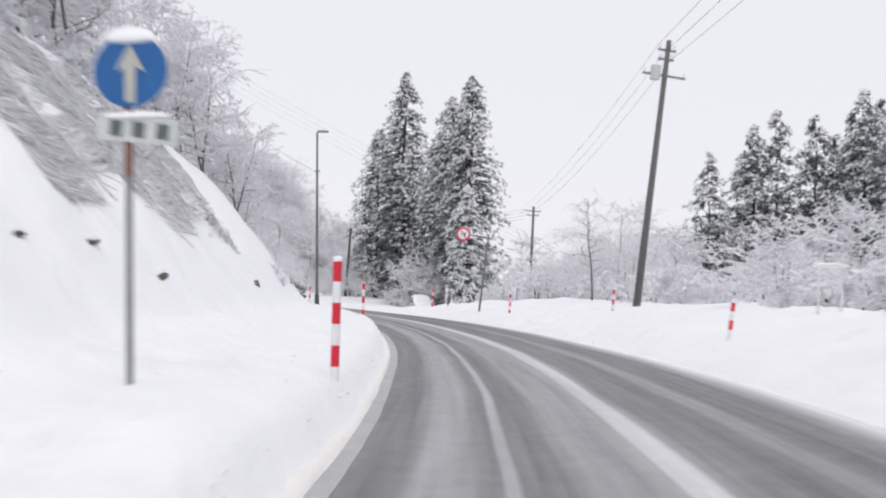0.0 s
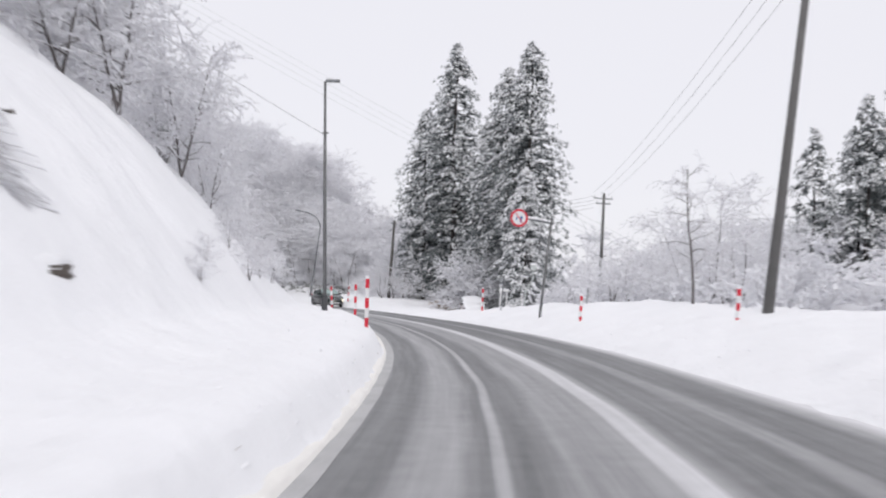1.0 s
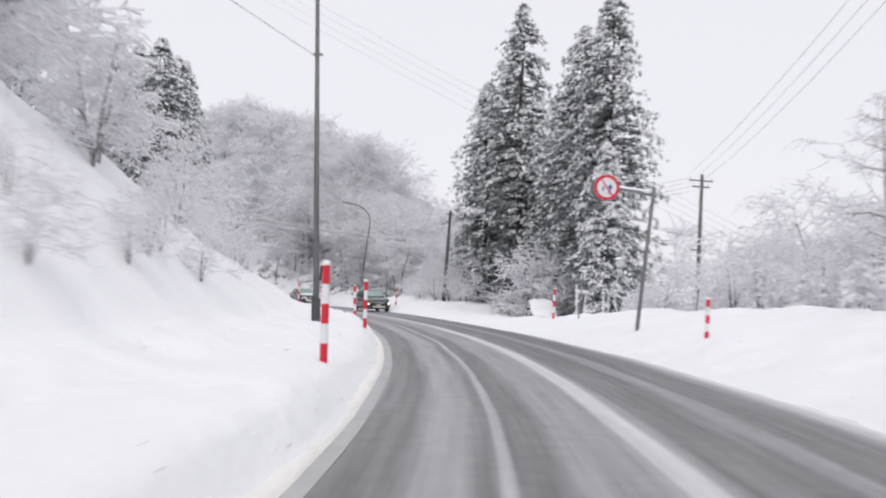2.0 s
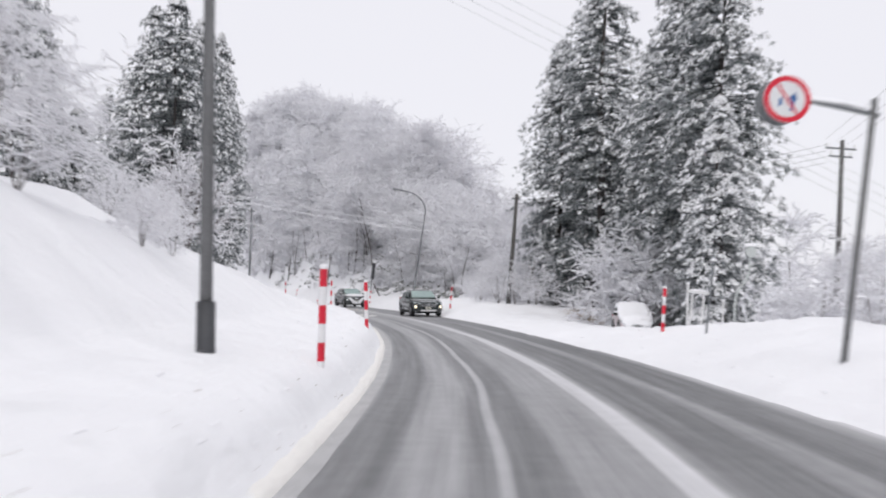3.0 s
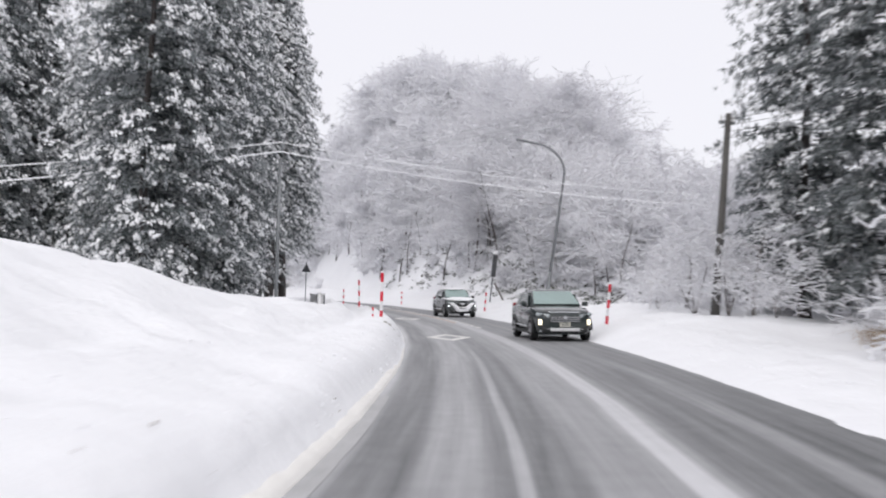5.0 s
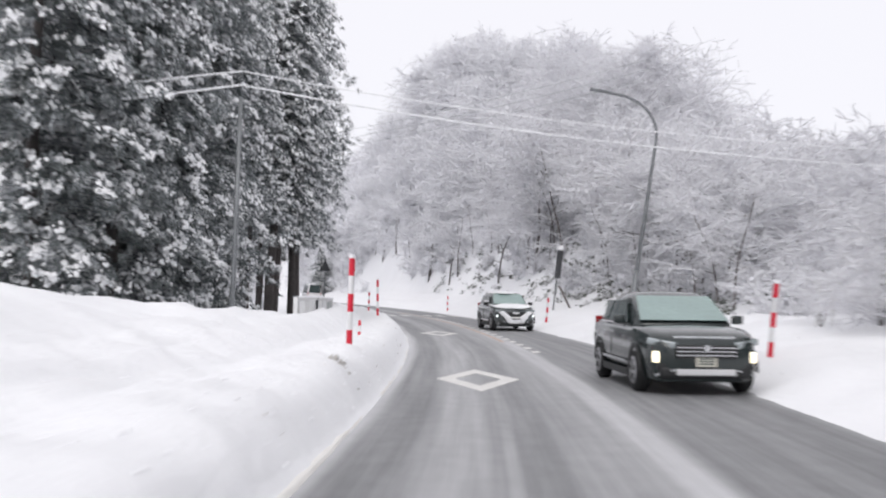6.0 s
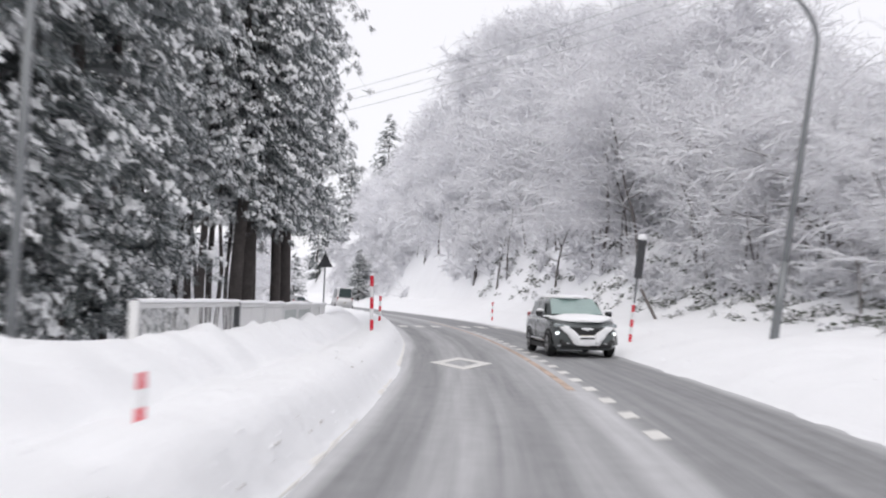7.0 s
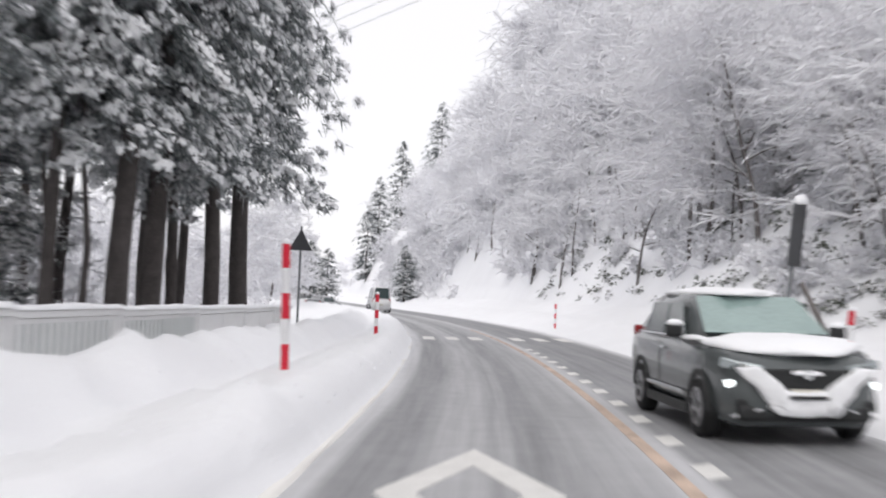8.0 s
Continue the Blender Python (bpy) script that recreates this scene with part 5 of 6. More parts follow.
white_gate(at(115.2, 8.8, 0, 10) @ pose(0, 0, 0, 0, 4, 0), 0.42, 1.15)
white_gate(at(76.6, 8.9, 0, -5) @ pose(0, 0, 0, 0, 5, 0), 0.38, 1.2)
white_gate(at(26.0, 9.6, 0, 0), 0.6, 1.2)

mirror = thing("traffic_mirror", "frosted round traffic mirror on a curved grey post", "traffic mirror", m=at(77.5, 10.6, 0, 0))
part("post", tube_along([(0, 0, -0.5), (0, 0, 0.9), (0.05, 0, 1.3), (0.35, 0, 1.75), (0.5, 0, 2.1), (0.5, 0, 2.8)], 0.045), SIGN_GREY, mirror, smooth=True)
part("mirror_head", disc(0.19, 0.09, pose(0.5, -0.1, 2.75)), SIGN_GREY, mirror, "frosted mirror face")
part("snow_cap", snow_lump((0.22, 0.10, 0.10), (0.5, -0.05, 2.96), 8), SNOW_CLUMP, mirror, smooth=True)
for s, l, h, mat in ((68.6, 6.65, 1.9, STEEL), (79.5, 9.6, 1.7, WHITE_PAINT), (81.0, 11.5, 1.5, WHITE_PAINT), (42.5, 14.0, 0.9, BARK), (42.9, 14.7, 0.9, BARK), (43.4, 15.3, 0.9, BARK), (66.0, 10.5, 1.0, STEEL)):
    st = thing("stake", "slim stake standing in the snow behind the verge", "stake", "stakes in the snow", at(s, l) @ pose(0, 0, 0, 0, 5 if mat is STEEL else 0, 0))
    part("shaft", pipe((0, 0, -0.4), (0, 0, h), 0.03 if mat is STEEL else 0.045), mat, st)
    part("snow_cap", snow_lump((0.08, 0.08, 0.06), (0, 0, h + 0.01), l), SNOW_CLUMP, st, smooth=True)

# ---- bridge rail ----
RAIL = [(120.4, -4.9), (123.7, -4.85), (127.0, -4.8), (130.2, -4.8), (133.4, -4.8), (136.6, -4.8), (140.5, -4.8), (144.4, -4.8), (148.3, -4.85), (152.4, -5.0)]
rail = thing("bridge_rail", "white bridge railing with bars and panels, topped with snow", "railing")
TOP = 1.27
for i, ((s0, l0), (s1, l1)) in enumerate(zip(RAIL, RAIL[1:])):
    a, b = Vector((*map(float, plan(s0, l0)), 0)), Vector((*map(float, plan(s1, l1)), 0))
    d = b - a
    m = Matrix.Translation(a + Vector((0, 0, float(np.interp(s0, (124, 136, 152), (0, -0.10, -0.17)))))) @ pose(0, 0, 0, 0, 0, math.degrees(math.atan2(d.y, d.x)))
    n = d.length
    part("post", box((0.11, 0.13, 1.75), (0.05, 0, 0.43), 0.01), DARK_STEEL if i == 2 else WHITE_PAINT, rail, "rail post", m)
    part("top_rail", box((n - 0.1, 0.12, 0.09), (n / 2 + 0.05, 0, TOP - 0.03), 0.02), WHITE_PAINT, rail, "", m)
    if i in (0, 1):
        for k in range(int((n - 0.2) / 0.33)):
            part("bar", box((0.10, 0.016, 1.3), (0.28 + k * 0.33, 0, 0.55)), WHITE_PAINT, rail, "", m)
    else:
        if i in (4, 5):
            for k in range(int((n - 0.2) / 0.2)):
                part("rib", box((0.035, 0.03, 1.2), (0.2 + k * 0.2, -0.035, 0.54)), SIGN_GREY, rail, "", m)
                part("rib", box((0.035, 0.03, 1.2), (0.2 + k * 0.2, 0.035, 0.54)), SIGN_GREY, rail, "", m)
        for k in range(2):
            part("panel", box((n / 2 - 0.03, 0.05, 1.30), (n * (0.25 + 0.5 * k) + 0.05, 0, 0.54), 0.01), WHITE_PAINT, rail, "plain white panel", m)
    bm = bmesh.new()
    seg = 14
    rows = []
    for k in range(seg + 1):
        x = n * k / seg
        h = 0.06 + 0.025 * noise.noise(Vector((x * 0.9 + i * 7, 0, 1)))
        rows.append([bm.verts.new((x, y, TOP + 0.012 + h * q)) for y, q in ((-0.085, 0), (-0.075, 0.7), (0, 1.0), (0.075, 0.7), (0.085, 0))])
    for r0, r1 in zip(rows, rows[1:]):
        for j in range(4):
            bm.faces.new((r0[j], r1[j], r1[j + 1], r0[j + 1]))
    bmesh.ops.recalc_face_normals(bm, faces=bm.faces)
    part("rail_snow", bm, SNOW_CLUMP, rail, "ridge of snow", m, True)


# ---- cables ----
def cable(a, b, sag, r, mat, label):
    pts = []
    a, b = Vector(a), Vector(b)
    for i in range(25):
        f = i / 24
        p = a.lerp(b, f)
        p.z -= sag * 4 * f * (1 - f)
        pts.append(p)
    bm = tube_along(pts, r, 5)
    me = bpy.data.meshes.new("cable")
    bm.to_mesh(me)
    bm.free()
    me.materials.append(mat)
    return tagged(new("cable", me), label, "cable", "overhead cables")


def top_of(s, l, z):
    x, y = plan(s, l)
    return float(x), float(y), z


P4, P3 = top_of(121.0, -6.85, 8.0), top_of(119.8, 16.0, 5.7)
for dz, r in ((0, 0.035), (0.42, 0.028)):
    cable((P4[0], P4[1], P4[2] - 0.35 + dz), (P3[0], P3[1], P3[2] + dz * 1.2), 0.45, r * 0.75, SNOW_CLUMP, "overhead cable thickly coated with snow")
    cable((P4[0], P4[1], P4[2] - 0.35 + dz), top_of(122.0, -40, 4.2 + 2.6 * dz), 0.5, r, SNOW_CLUMP, "overhead cable thickly coated with snow")
P1, P2 = top_of(43.5, 10.5, 12.4), top_of(91.5, 21.0, 9.7)
for i in range(3):
    cable((P1[0] + 0.25 * i, P1[1], P1[2] - 0.35 * i), (P2[0] + 0.5 * i, P2[1], P2[2] - 0.15 * i), 0.6, 0.007, CABLE, "thin overhead power cable")
    cable((P1[0] + 0.25 * i, P1[1], P1[2] - 0.35 * i), top_of(-20, 12 + 1.6 * i, 14.5), 0.8, 0.008, CABLE, "thin overhead power cable")
for i in range(4):
    cable(top_of(79.5, 20, 4.6 - 0.35 * i), top_of(86.5, -16, 23.5 - 0.5 * i), 0.3, 0.009, SIGN_GREY, "frosted overhead cable crossing above the road")
cable(top_of(53.5, -3.4, 7.3), top_of(6, -17.8, 12.6), 0.3, 0.007, CABLE, "thin cable fixed to the lamp pole")
for i in range(4):
    q = top_of(109.8, 9.7, 7.9 - 0.22 * i)
    cable(q, (P2[0], P2[1], P2[2] - 0.3 * i - 0.3), 0.3, 0.008, CABLE, "thin overhead power cable")

for i in range(3):
    cable(top_of(165.5, -6.2, 12.5 - 0.55 * i), top_of(140.5, 10.5, 13.6 - 0.5 * i), 0.25, 0.012, SIGN_GREY, "frosted overhead cable crossing above the road")

# dry grass by the cedars
def grass_clump(m, seed, n=150, h=0.9):
    r = np.random.default_rng(seed)
    a, reach = r.uniform(0, 6.28, n), r.uniform(0.1, 0.5, n)
    p0 = np.stack([r.normal(0, 0.24, n), r.normal(0, 0.24, n), np.full(n, -0.1)], -1)
    p1 = p0 + np.stack([np.cos(a) * reach * 0.5, np.sin(a) * reach * 0.5, h * r.uniform(0.5, 0.8, n)], -1)
    p2 = p1 + np.stack([np.cos(a) * reach, np.sin(a) * reach, h * r.uniform(-0.2, 0.25, n)], -1)
    w = np.full(n, 0.007)
    v, f = ribbons(np.concatenate([p0, p1]), np.concatenate([p1, p2]), np.concatenate([w, w]), np.concatenate([w, w * 0.5]), seed)
    ob = thing("grass_clump", "tan dry grass tuft sticking out of the snow", "grass", "dry grass", m)
    part("blade", mesh_from("blades", v, f, DRY_GRASS), None, ob)


for i, (s, l, h) in enumerate(((100.4, 11.6, 0.8), (101.3, 11.3, 0.9), (102.2, 11.8, 0.7), (99.4, 12.0, 0.6))):
    grass_clump(at(s, l), 80 + i, 60, h)

# ---- vehicles ----
def paint_material(name, color, rough=0.25):
    m = material(name, color, rough, 0.0, 0.10, 1.5, 0.0, 30)
    m.node_tree.nodes["Principled BSDF"].inputs["Coat Weight"].default_value = 0.5
    return m


BLACK_PAINT = paint_material("black_green_car_paint", (0.022, 0.030, 0.030), 0.18)
# dark paint, its base colour lightened to include the haze before it
GREY_PAINT = paint_material("dark_grey_car_paint", (0.080, 0.090, 0.092))
PINK_PAINT = paint_material("pale_pink_car_paint", (0.60, 0.53, 0.54), 0.4)
VAN_PAINT = paint_material("white_van_paint", (0.62, 0.62, 0.63), 0.4)
SILVER_PAINT = paint_material("silver_car_paint", (0.40, 0.41, 0.42), 0.35)
GLASS = material("dark_tinted_glass", (0.045, 0.065, 0.065), 0.08, 0, 0.1, 2, 0.0, 20, 0.6)
# green tint, paled by a sky reflection put into the base colour
WINDSCREEN = material("windscreen_glass_sky_reflection", (0.24, 0.33, 0.315), 0.08, 0, 0.15, 1.5, 0.0, 20, 0.9)
RUBBER = material("tyre_rubber", (0.018, 0.018, 0.019), 0.85, 0, 0.3, 8, 0.3)
RIM = material("alloy_rim", (0.30, 0.30, 0.31), 0.35, 0.8, 0.2, 6, 0.05)
CHROME = material("chrome", (0.55, 0.56, 0.57), 0.15, 0.9, 0.1, 4, 0.0)
PLASTIC = material("black_plastic", (0.02, 0.021, 0.022), 0.6, 0, 0.2, 10, 0.2)
PLATE = material("number_plate", (0.62, 0.60, 0.52), 0.5, 0, 0.1, 6, 0.02)
PLATE_YELLOW = material("yellow_plate", (0.55, 0.45, 0.10), 0.5, 0, 0.1, 6, 0.02)
LAMP_RED = material("tail_lamp", (0.30, 0.01, 0.012), 0.25, 0, 0.1, 6, 0.0)
LAMP = bpy.data.materials.new("lit_headlamp")
LAMP.use_nodes = True
LAMP.node_tree.nodes["Principled BSDF"].inputs["Emission Color"].default_value = (0.9, 0.97, 1.0, 1)
LAMP.node_tree.nodes["Principled BSDF"].inputs["Emission Strength"].default_value = 1.6
LAMP_WARM = LAMP.copy()
LAMP_WARM.name = "lit_warm_lamp"
LAMP_WARM.node_tree.nodes["Principled BSDF"].inputs["Emission Color"].default_value = (1.0, 0.86, 0.55, 1)
LENS = material("headlamp_lens", (0.38, 0.42, 0.43), 0.12, 0.3, 0.2, 8, 0.0)


def loft(stations, close=True):
    """Skin over rings of equal count."""
    bm = bmesh.new()
    rings = [[bm.verts.new(p) for p in st] for st in stations]
    n = len(rings[0])
    for a, b in zip(rings, rings[1:]):
        for j in range(n):
            bm.faces.new((a[j], a[(j + 1) % n], b[(j + 1) % n], b[j]))
    if close:
        bm.faces.new(rings[0][::-1])
        bm.faces.new(rings[-1])
    bmesh.ops.recalc_face_normals(bm, faces=bm.faces)
    return bm


def snow_slab(outline, depth, m, seed):
    """A crust of snow on an upright face, its outline in x and z, roughened and rounded."""
    bm = plate(outline, depth, Matrix())
    bmesh.ops.triangulate(bm, faces=bm.faces[:])
    bmesh.ops.subdivide_edges(bm, edges=bm.edges[:], cuts=3, use_grid_fill=True)
    bmesh.ops.smooth_vert(bm, verts=bm.verts[:], factor=0.5, use_axis_x=True, use_axis_y=True, use_axis_z=True)
    for v in bm.verts:
        v.co += 0.03 * noise.noise_vector(v.co * 7 + Vector((seed, 0, 0)))
    bm.transform(m)
    return bm


def body_ring(y, w, z0, z1, crown):
    """One cross-section of the lower body, front of the car at -y."""
    half = [(0.0, z0), (w * 0.80, z0), (w * 0.93, z0 + 0.06), (w * 0.985, z0 + (z1 - z0) * 0.35), (w, z0 + (z1 - z0) * 0.62), (w * 0.975, z0 + (z1 - z0) * 0.88), (w * 0.92, z1), (w * 0.70, z1 + crown * 0.7), (0.0, z1 + crown)]
    return [(x, y, z) for x, z in half] + [(-x, y, z) for x, z in half[-2:0:-1]]


def roof_ring(y, wb, wt, z0, z1):
    half = [(0.0, z0), (wb, z0), (wb * 0.985, z0 + 0.03), (wt * 1.03, z0 + (z1 - z0) * 0.74), (wt * 0.93, z0 + (z1 - z0) * 0.92), (wt * 0.66, z1), (0.0, z1 + 0.015)]
    return [(x, y, z) for x, z in half] + [(-x, y, z) for x, z in half[-2:0:-1]]


def quad(pts, out=0.0):
    bm = bmesh.new()
    vs = [bm.verts.new(p) for p in pts]
    bm.faces.new(vs)
    bm.normal_update()
    bmesh.ops.solidify(bm, geom=bm.faces[:], thickness=0.012)
    return bm


def wheel(ob, x, y, r, side):
    bm = bmesh.new()
    bmesh.ops.create_cone(bm, cap_ends=True, segments=28, radius1=r, radius2=r, depth=0.22, matrix=pose(x, y, r, 0, 90, 0))
    bmesh.ops.bevel(bm, geom=[e for e in bm.edges if abs(e.calc_face_angle(0)) > 1.2], offset=0.035, segments=2, affect="EDGES")
    w = part("wheel", bm, RUBBER, ob, "winter tyre", smooth=False)
    rim = bmesh.new()
    bmesh.ops.create_cone(rim, cap_ends=True, segments=24, radius1=r * 0.66, radius2=r * 0.60, depth=0.03, matrix=pose(x + side * 0.115, y, r, 0, side * 90, 0))
    part("rim", rim, RIM, w, "alloy rim")
    for k in range(5):
        a = k * 72
        part("spoke_gap", box((0.012, r * 0.20, r * 0.34), (0, 0, r * 0.36), 0.004, Matrix.Translation((x + side * 0.131, y, r)) @ pose(0, 0, 0, a, 0, 0)), PLASTIC, w)


def car(label, category, m, paint, length, width, height, belt, hood, snow=0.0, lit=True, buried=0.0, van=False, plate_mat=None, slim=False):
    ob = thing("car", label, category, m=m)
    w, r = width / 2, 0.345
    f, b = -length / 2, length / 2
    c0 = f + (0.285 * length if not van else 0.45)
    st = [body_ring(f, w * 0.60, 0.36, hood - 0.30, 0.0), body_ring(f + 0.04, w * 0.74, 0.26, hood - 0.19, 0.02), body_ring(f + 0.14, w * 0.86, 0.21, hood - 0.11, 0.03), body_ring(f + 0.36, w * 0.94, 0.20, hood - 0.05, 0.04), body_ring(f + 0.8, w * 0.985, 0.20, hood + 0.02, 0.05),
          body_ring(c0, w, 0.20, belt - 0.03, 0.05), body_ring(0, w, 0.20, belt, 0.02), body_ring(b - 0.7, w, 0.20, belt + 0.03, 0.02), body_ring(b - 0.18, w * 0.96, 0.22, belt + 0.03, 0.02), body_ring(b, w * 0.86, 0.36, belt - 0.04, 0.0)]
    body = part("body", loft(st), paint, ob, smooth=True)
    z0 = belt - 0.03
    y0, y1, y2, y3 = c0 - 0.08, c0 + (0.45 if van else 0.80), b - (0.75 if van else 1.45 if lit and not slim else 0.95), b - (0.20 if not van else 0.08)
    g = [roof_ring(y0, w * 0.86, w * 0.82, z0, z0 + 0.05), roof_ring((y0 + y1) / 2, w * 0.90, w * 0.78, z0, z0 + (height - z0) * 0.56), roof_ring(y1, w * 0.93, w * 0.74, z0, height - 0.04), roof_ring(y1 + 0.5, w * 0.94, w * 0.76, z0, height),
         roof_ring((y1 + y2) / 2 + 0.3, w * 0.94, w * 0.76, z0, height), roof_ring(y2, w * 0.93, w * 0.74, z0, height - 0.03), roof_ring(y3, w * 0.88, w * 0.70, z0, z0 + (height - z0) * (0.35 if not van else 0.9))]
    part("cabin", loft(g), paint, ob, smooth=True)
    hh = height - z0

    def side_x(z):
        f_ = (z - z0) / hh
        return w * (0.945 - 0.17 * f_) + 0.012

    lo, hi = z0 + 0.07, height - 0.16
    # windscreen and rear window
    part("windscreen", quad([(-w * 0.80, y0 + 0.02, z0 + 0.10), (w * 0.80, y0 + 0.02, z0 + 0.10), (w * 0.68, y1 - 0.06, height - 0.09), (-w * 0.68, y1 - 0.06, height - 0.09)]), WINDSCREEN, ob, "green-tinted windscreen with the sky's reflection in its colour", pose(0, -0.035, 0.02))
    part("rear_window", quad([(w * 0.74, y3 + 0.02, z0 + 0.12), (-w * 0.74, y3 + 0.02, z0 + 0.12), (-w * 0.64, y2 + 0.16 if not van else y3, height - 0.14), (w * 0.64, y2 + 0.16 if not van else y3, height - 0.14)]), GLASS, ob, "dark rear window", pose(0, 0.03, 0.02))
    doors = [(y0 + 0.42, y1 + 0.55), (y1 + 0.62, y1 + 1.45), (y1 + 1.52, y2 + 0.05)]
    for sx in (1, -1):
        for k, (a, c) in enumerate(doors):
            front = 0.46 if k == 0 else 0.0
            rear = 0.25 if k == 2 else 0.0
            pts = [(sx * side_x(lo), a, lo), (sx * side_x(lo), c, lo), (sx * side_x(hi), c - rear, hi), (sx * side_x(hi), a + front, hi)]
            part("side_window", quad(pts if sx > 0 else pts[::-1]), GLASS, ob, "dark side window")
        wheel(ob, sx * (w - 0.10), f + 0.88, r, sx)
        wheel(ob, sx * (w - 0.10), b - 0.92, r, sx)
        for yy in (f + 0.88, b - 0.92):
            bm = bmesh.new()
            for k in range(14):
                a, c = math.pi * k / 14, math.pi * (k + 1) / 14
                vs = [bm.verts.new((sx * (w * 1.0 + q), yy + rr * math.cos(t), r + rr * math.sin(t))) for t in (a, c) for rr, q in ((r + 0.02, 0.004), (r + 0.085, 0.012))]
                bm.faces.new((vs[0], vs[2], vs[3], vs[1]))
            bmesh.ops.remove_doubles(bm, verts=bm.verts[:], dist=0.002)
            bmesh.ops.solidify(bm, geom=bm.faces[:], thickness=0.03)
            part("wheel_arch", bm, PLASTIC, ob)
        mir = part("mirror", box((0.20, 0.10, 0.15), (sx * (w + 0.08), y0 + 0.38, belt + 0.09), 0.04), paint if snow < 0.5 else PLASTIC, ob, smooth=True)
        part("sill", box((0.04, length - 2.6, 0.12), (sx * (w - 0.01), 0.0, 0.28), 0.015), PLASTIC, ob)
        part("door_seam", box((0.006, 0.012, belt - 0.42), (sx * (w + 0.001), y1 + 0.58, belt / 2 + 0.16)), PLASTIC, ob)
        part("door_handle", box((0.03, 0.20, 0.035), (sx * (w + 0.004), y1 + 0.40, belt - 0.14), 0.01), CHROME, ob)
        hl = part("headlight", box((0.46, 0.16, 0.11), (0, 0, 0), 0.03, pose(sx * w * 0.70, f + 0.16, hood - 0.19, 0, sx * -9, sx * 30)), LENS, ob, "clear headlamp", smooth=True)
        if lit:
            if slim:
                part("bulb", box((0.30, 0.04, 0.075), (0, 0, 0), 0.02, pose(sx * w * 0.76, f + 0.10, hood - 0.36, 0, sx * 10, sx * 26)), LAMP, hl, "lit slim lamp")
            else:
                part("bulb", box((0.12, 0.04, 0.17), (0, 0, 0), 0.02, pose(sx * w * 0.82, f + 0.10, 0.60, 0, 0, sx * 30)), LAMP_WARM, hl, "lit warm lamp in the bumper corner")
        part("fog_light", box((0.20, 0.05, 0.09), (sx * w * 0.70, f + 0.05, 0.46), 0.02), PLASTIC, ob)
        if lit:
            part("bumper_trim", box((0.34, 0.05, 0.035), (0, 0, 0), 0.012, pose(sx * w * 0.68, f + 0.05, 0.36, 0, sx * 16, sx * 18)), CHROME, ob, "silver trim at the bumper corner")
            part("side_trim", box((0.02, length - 2.9, 0.05), (sx * (w + 0.012), 0.05, 0.46), 0.008), CHROME, ob, "bright strip along the doors")
            part("window_trim", box((0.014, 2.0, 0.03), (sx * (w * 0.955), y1 + 0.75, z0 + 0.05), 0.005), CHROME, ob, "bright strip under the windows")
        part("tail_light", box((0.16, 0.10, 0.42), (sx * w * 0.82, b - 0.08, belt - 0.12), 0.03), LAMP_RED, ob, "red tail lamp")
    if lit and not slim:
        # the bonnet's white edge highlight, added as a chrome strip
        part("hood_highlight", box((w * 1.05, 0.05, 0.045), (0, f + 0.13, hood - 0.10), 0.015), CHROME, ob, "added bright strip standing for the highlight on the bonnet edge")
        part("lower_strip", box((w * 1.0, 0.05, 0.10), (0, f - 0.005, 0.37), 0.02), VAN_PAINT, ob, "pale strip along the lower bumper")
    grille = part("grille", box((w * 1.05, 0.07, 0.20), (0, f + 0.01, hood - 0.31), 0.02), PLASTIC, ob, "black grille")
    for k in range(0 if slim else 3):
        part("grille_bar", box((w * 1.0, 0.03, 0.025), (0, f - 0.03, hood - 0.37 + 0.06 * k), 0.008), CHROME, grille)
    part("emblem", disc(0.055, 0.02, pose(0, f - 0.045, hood - 0.26), 20), CHROME, ob)
    part("bumper", box((w * 1.55, 0.12, 0.18), (0, f + 0.06, 0.36), 0.05), PLASTIC, ob, "dark lower bumper", smooth=True)
    for y, sgn in ((f - 0.012, -1), (b + 0.012, 1)):
        pl = part("number_plate", box((0.33, 0.02, 0.165), (0, y, 0.54 if sgn < 0 else 0.75), 0.004), plate_mat or PLATE, ob)
        for k in range(3):
            part("plate_bar", box((0.24, 0.006, 0.022), (0, y + sgn * 0.012, (0.50 if sgn < 0 else 0.71) + 0.04 * k)), INK, pl)
    if snow:
        part("roof_snow", snow_lump((w * 0.77, (y2 - y1) / 2 + 0.32, 0.11 * snow), (0, (y1 + y2) / 2 + 0.1, height - 0.05), 21), SNOW_CLUMP, ob, "layer of snow on the roof", smooth=True)
        part("hood_snow", snow_lump((w * 0.93, 0.70, 0.13 * snow), (0, 0, 0), 22), SNOW_CLUMP, ob, "layer of snow on the bonnet", pose(0, f + 0.70, hood + 0.01, 6, 0, 0), True)
    if 0.5 < snow < 3:
        part("bumper_snow", snow_slab([(-0.30 * w, hood - 0.43), (0.30 * w, hood - 0.43), (0.44 * w, 0.44), (0.36 * w, 0.34), (-0.36 * w, 0.34), (-0.44 * w, 0.44)], 0.09, pose(0, f - 0.03, 0), 23), SNOW_CLUMP, ob, "snow packed on the bumper", smooth=True)
        part("grille_slot", box((w * 0.44, 0.03, 0.04), (0, f - 0.085, hood - 0.50), 0.01), PLASTIC, ob, "dark slot in the packed snow")
        part("grille_snow", snow_lump((w * 0.20, 0.05, 0.05), (0, f - 0.01, hood - 0.26), 26), SNOW_CLUMP, ob, "snow packed on the emblem", smooth=True)
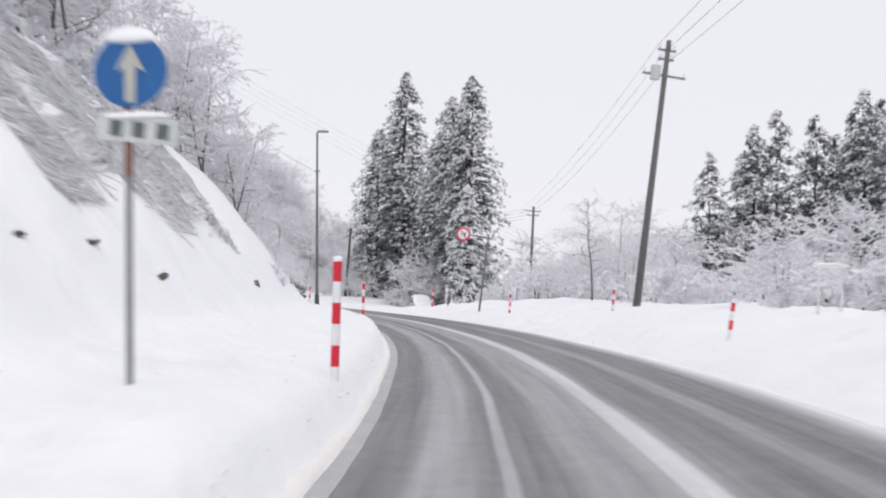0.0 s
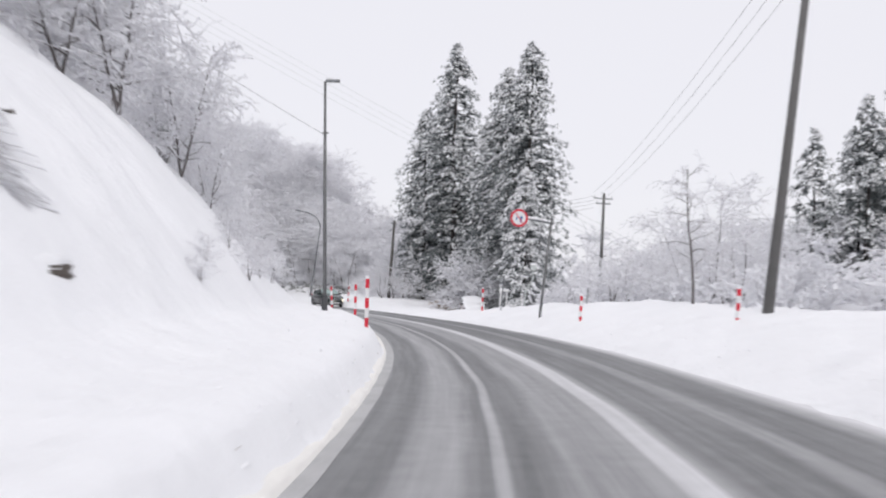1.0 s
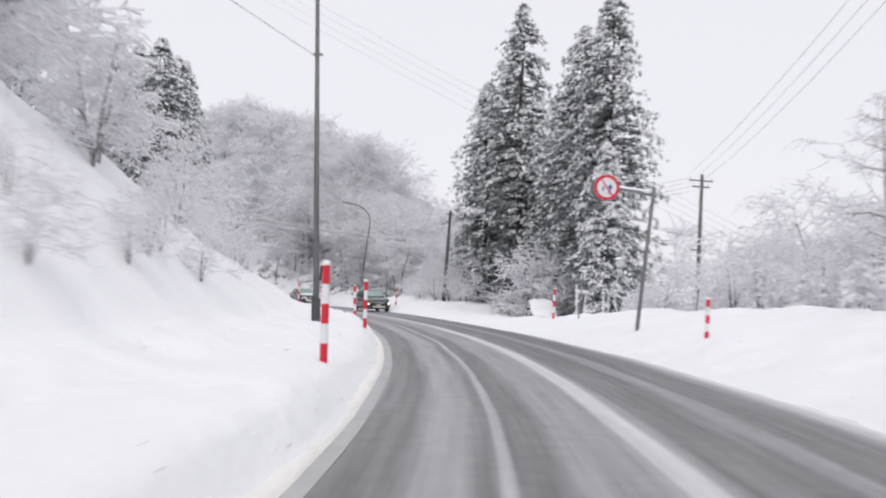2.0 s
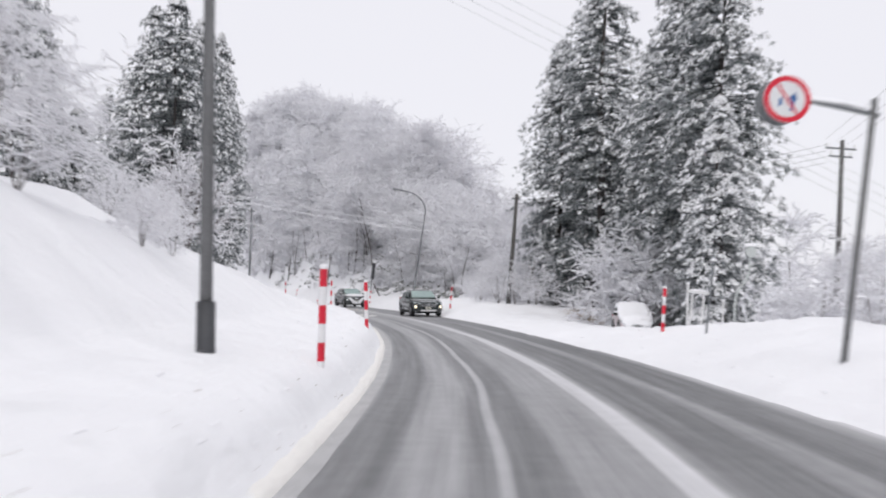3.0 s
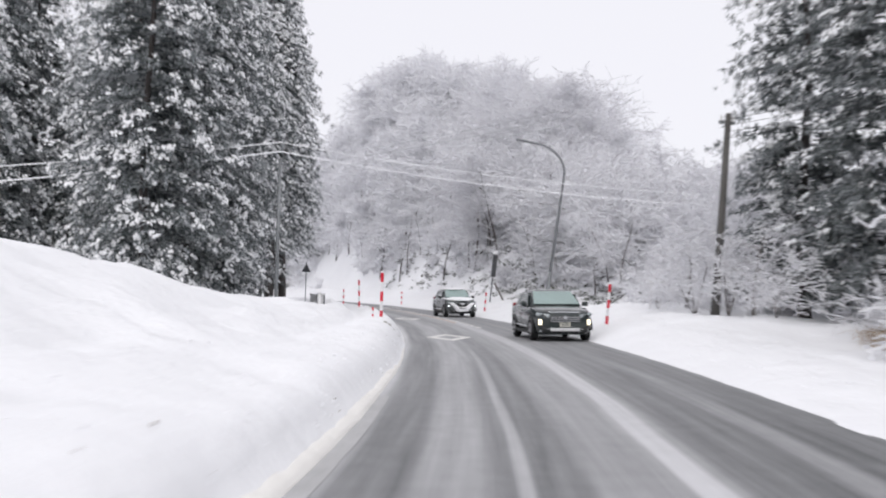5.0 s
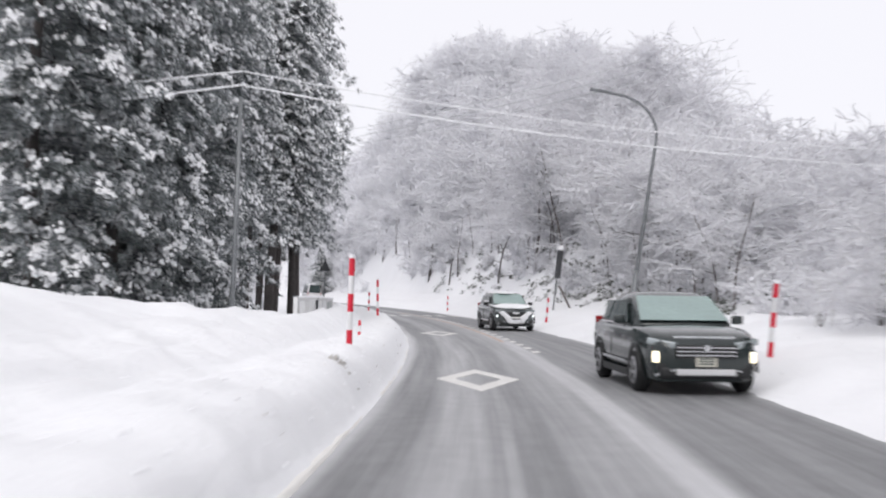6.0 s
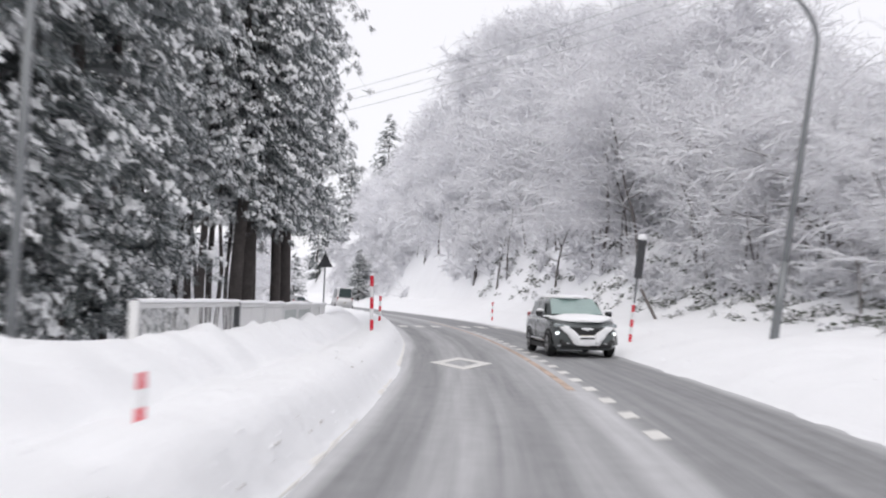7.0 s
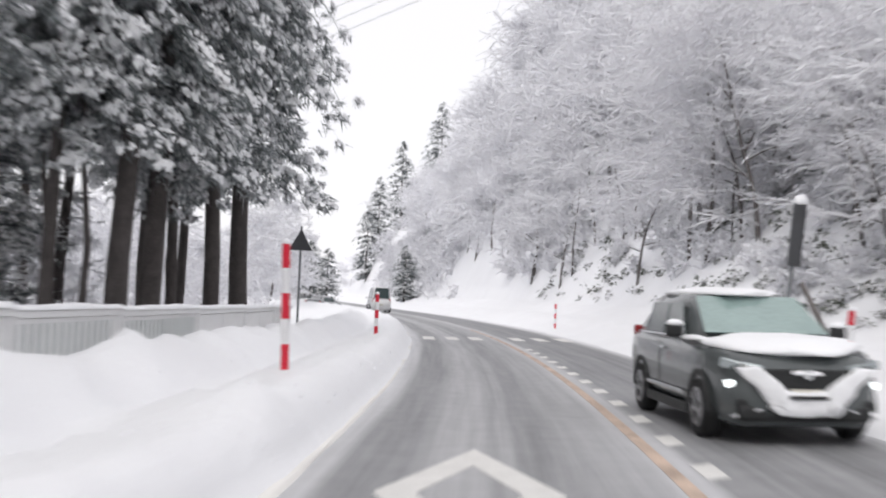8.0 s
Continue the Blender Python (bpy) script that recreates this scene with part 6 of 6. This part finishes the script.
        for sx in (1, -1):
            part("corner_snow", snow_slab([(-sx * 0.04, hood - 0.42), (-sx * 0.02, hood - 0.66), (sx * 0.16, hood - 0.60), (sx * 0.36, hood - 0.34), (sx * 0.54, hood - 0.20), (sx * 0.30, hood - 0.17)], 0.13, pose(sx * 0.26 * w, f - 0.035, 0, 0, 0, sx * 9), 24 + sx), SNOW_CLUMP, ob, "snow packed round the grille", smooth=True)
            part("mirror_snow", snow_lump((0.11, 0.07, 0.06), (sx * (w + 0.08), y0 + 0.36, belt + 0.17), 27), SNOW_CLUMP, ob, "snow on the mirror", smooth=True)
            part("sill_snow", snow_lump((0.10, 0.50, 0.05), (sx * w * 0.88, y0 + 0.2, belt + 0.0), 28), SNOW_CLUMP, ob, "snow along the window foot", smooth=True)
    return ob


def on_lane(s, l, turn=0.0):
    x, y = plan(s, l)
    return pose(float(x), float(y), float(bank(s)) * l, 0, -math.degrees(float(bank(s))), math.degrees(float(heading(s))) + turn)


car("black crossover car with lit lamps driving on wet asphalt", "car", on_lane(107.7, 3.30, 3), BLACK_PAINT, 4.75, 1.86, 1.62, 1.06, 1.00)
car("dark grey off-road car with snow on bonnet and roof", "car", on_lane(136.9, 3.16, 4), GREY_PAINT, 4.7, 1.84, 1.68, 1.09, 1.04, snow=1.0, slim=True)
parked = car("small pale pink car under thick snow, parked by the cedars", "car", at(93.0, 11.75, -0.06, -9), PINK_PAINT, 3.6, 1.60, 1.46, 0.95, 0.86, snow=2.0, lit=False, plate_mat=PLATE_YELLOW)
def top_ring(y, half, z, drop):
    prof = [(0.0, z - 0.10), (half * 0.9, z - drop - 0.02), (half, z - drop), (half * 0.97, z - drop * 0.45), (half * 0.78, z - drop * 0.10), (half * 0.4, z + 0.01), (0.0, z + 0.02)]
    return [(x, y, q) for x, q in prof] + [(-x, y, q) for x, q in prof[-2:0:-1]]


blanket = loft([top_ring(y, half, z, drop) for y, half, z, drop in ((-1.88, 0.50, 0.62, 0.20), (-1.80, 0.66, 0.82, 0.34), (-1.60, 0.76, 1.00, 0.34), (-1.20, 0.82, 1.08, 0.22), (-0.85, 0.82, 1.20, 0.24), (-0.45, 0.80, 1.43, 0.30),
                                                                    (-0.10, 0.74, 1.60, 0.30), (0.40, 0.72, 1.65, 0.26), (1.00, 0.72, 1.62, 0.26), (1.45, 0.68, 1.50, 0.30), (1.70, 0.60, 1.25, 0.25))])
bmesh.ops.subdivide_edges(blanket, edges=blanket.edges[:], cuts=1, use_grid_fill=True)
for v in blanket.verts:
    v.co += Vector((0.3, 0.3, 1.0)) * 0.05 * noise.noise(v.co * 2.6)
part("snow_blanket", blanket, SNOW_CLUMP, parked, "thick snow over bonnet, windscreen and roof", smooth=True)
part("tyre_snow", snow_lump((0.95, 1.9, 0.22), (0.0, 0.0, 0.02), 33), SNOW_CLUMP, parked, "snow drifted round the wheels", smooth=True)
car("white minibus with a dark rear window driving ahead", "van", on_lane(228, 0.1, 180), VAN_PAINT, 5.2, 1.95, 2.45, 1.25, 1.2, van=True, lit=False)
car("silver car waiting beside the road in the distance", "car", on_lane(222, -5.5, 150), SILVER_PAINT, 4.3, 1.75, 1.5, 0.95, 0.9, snow=0.4, lit=False)
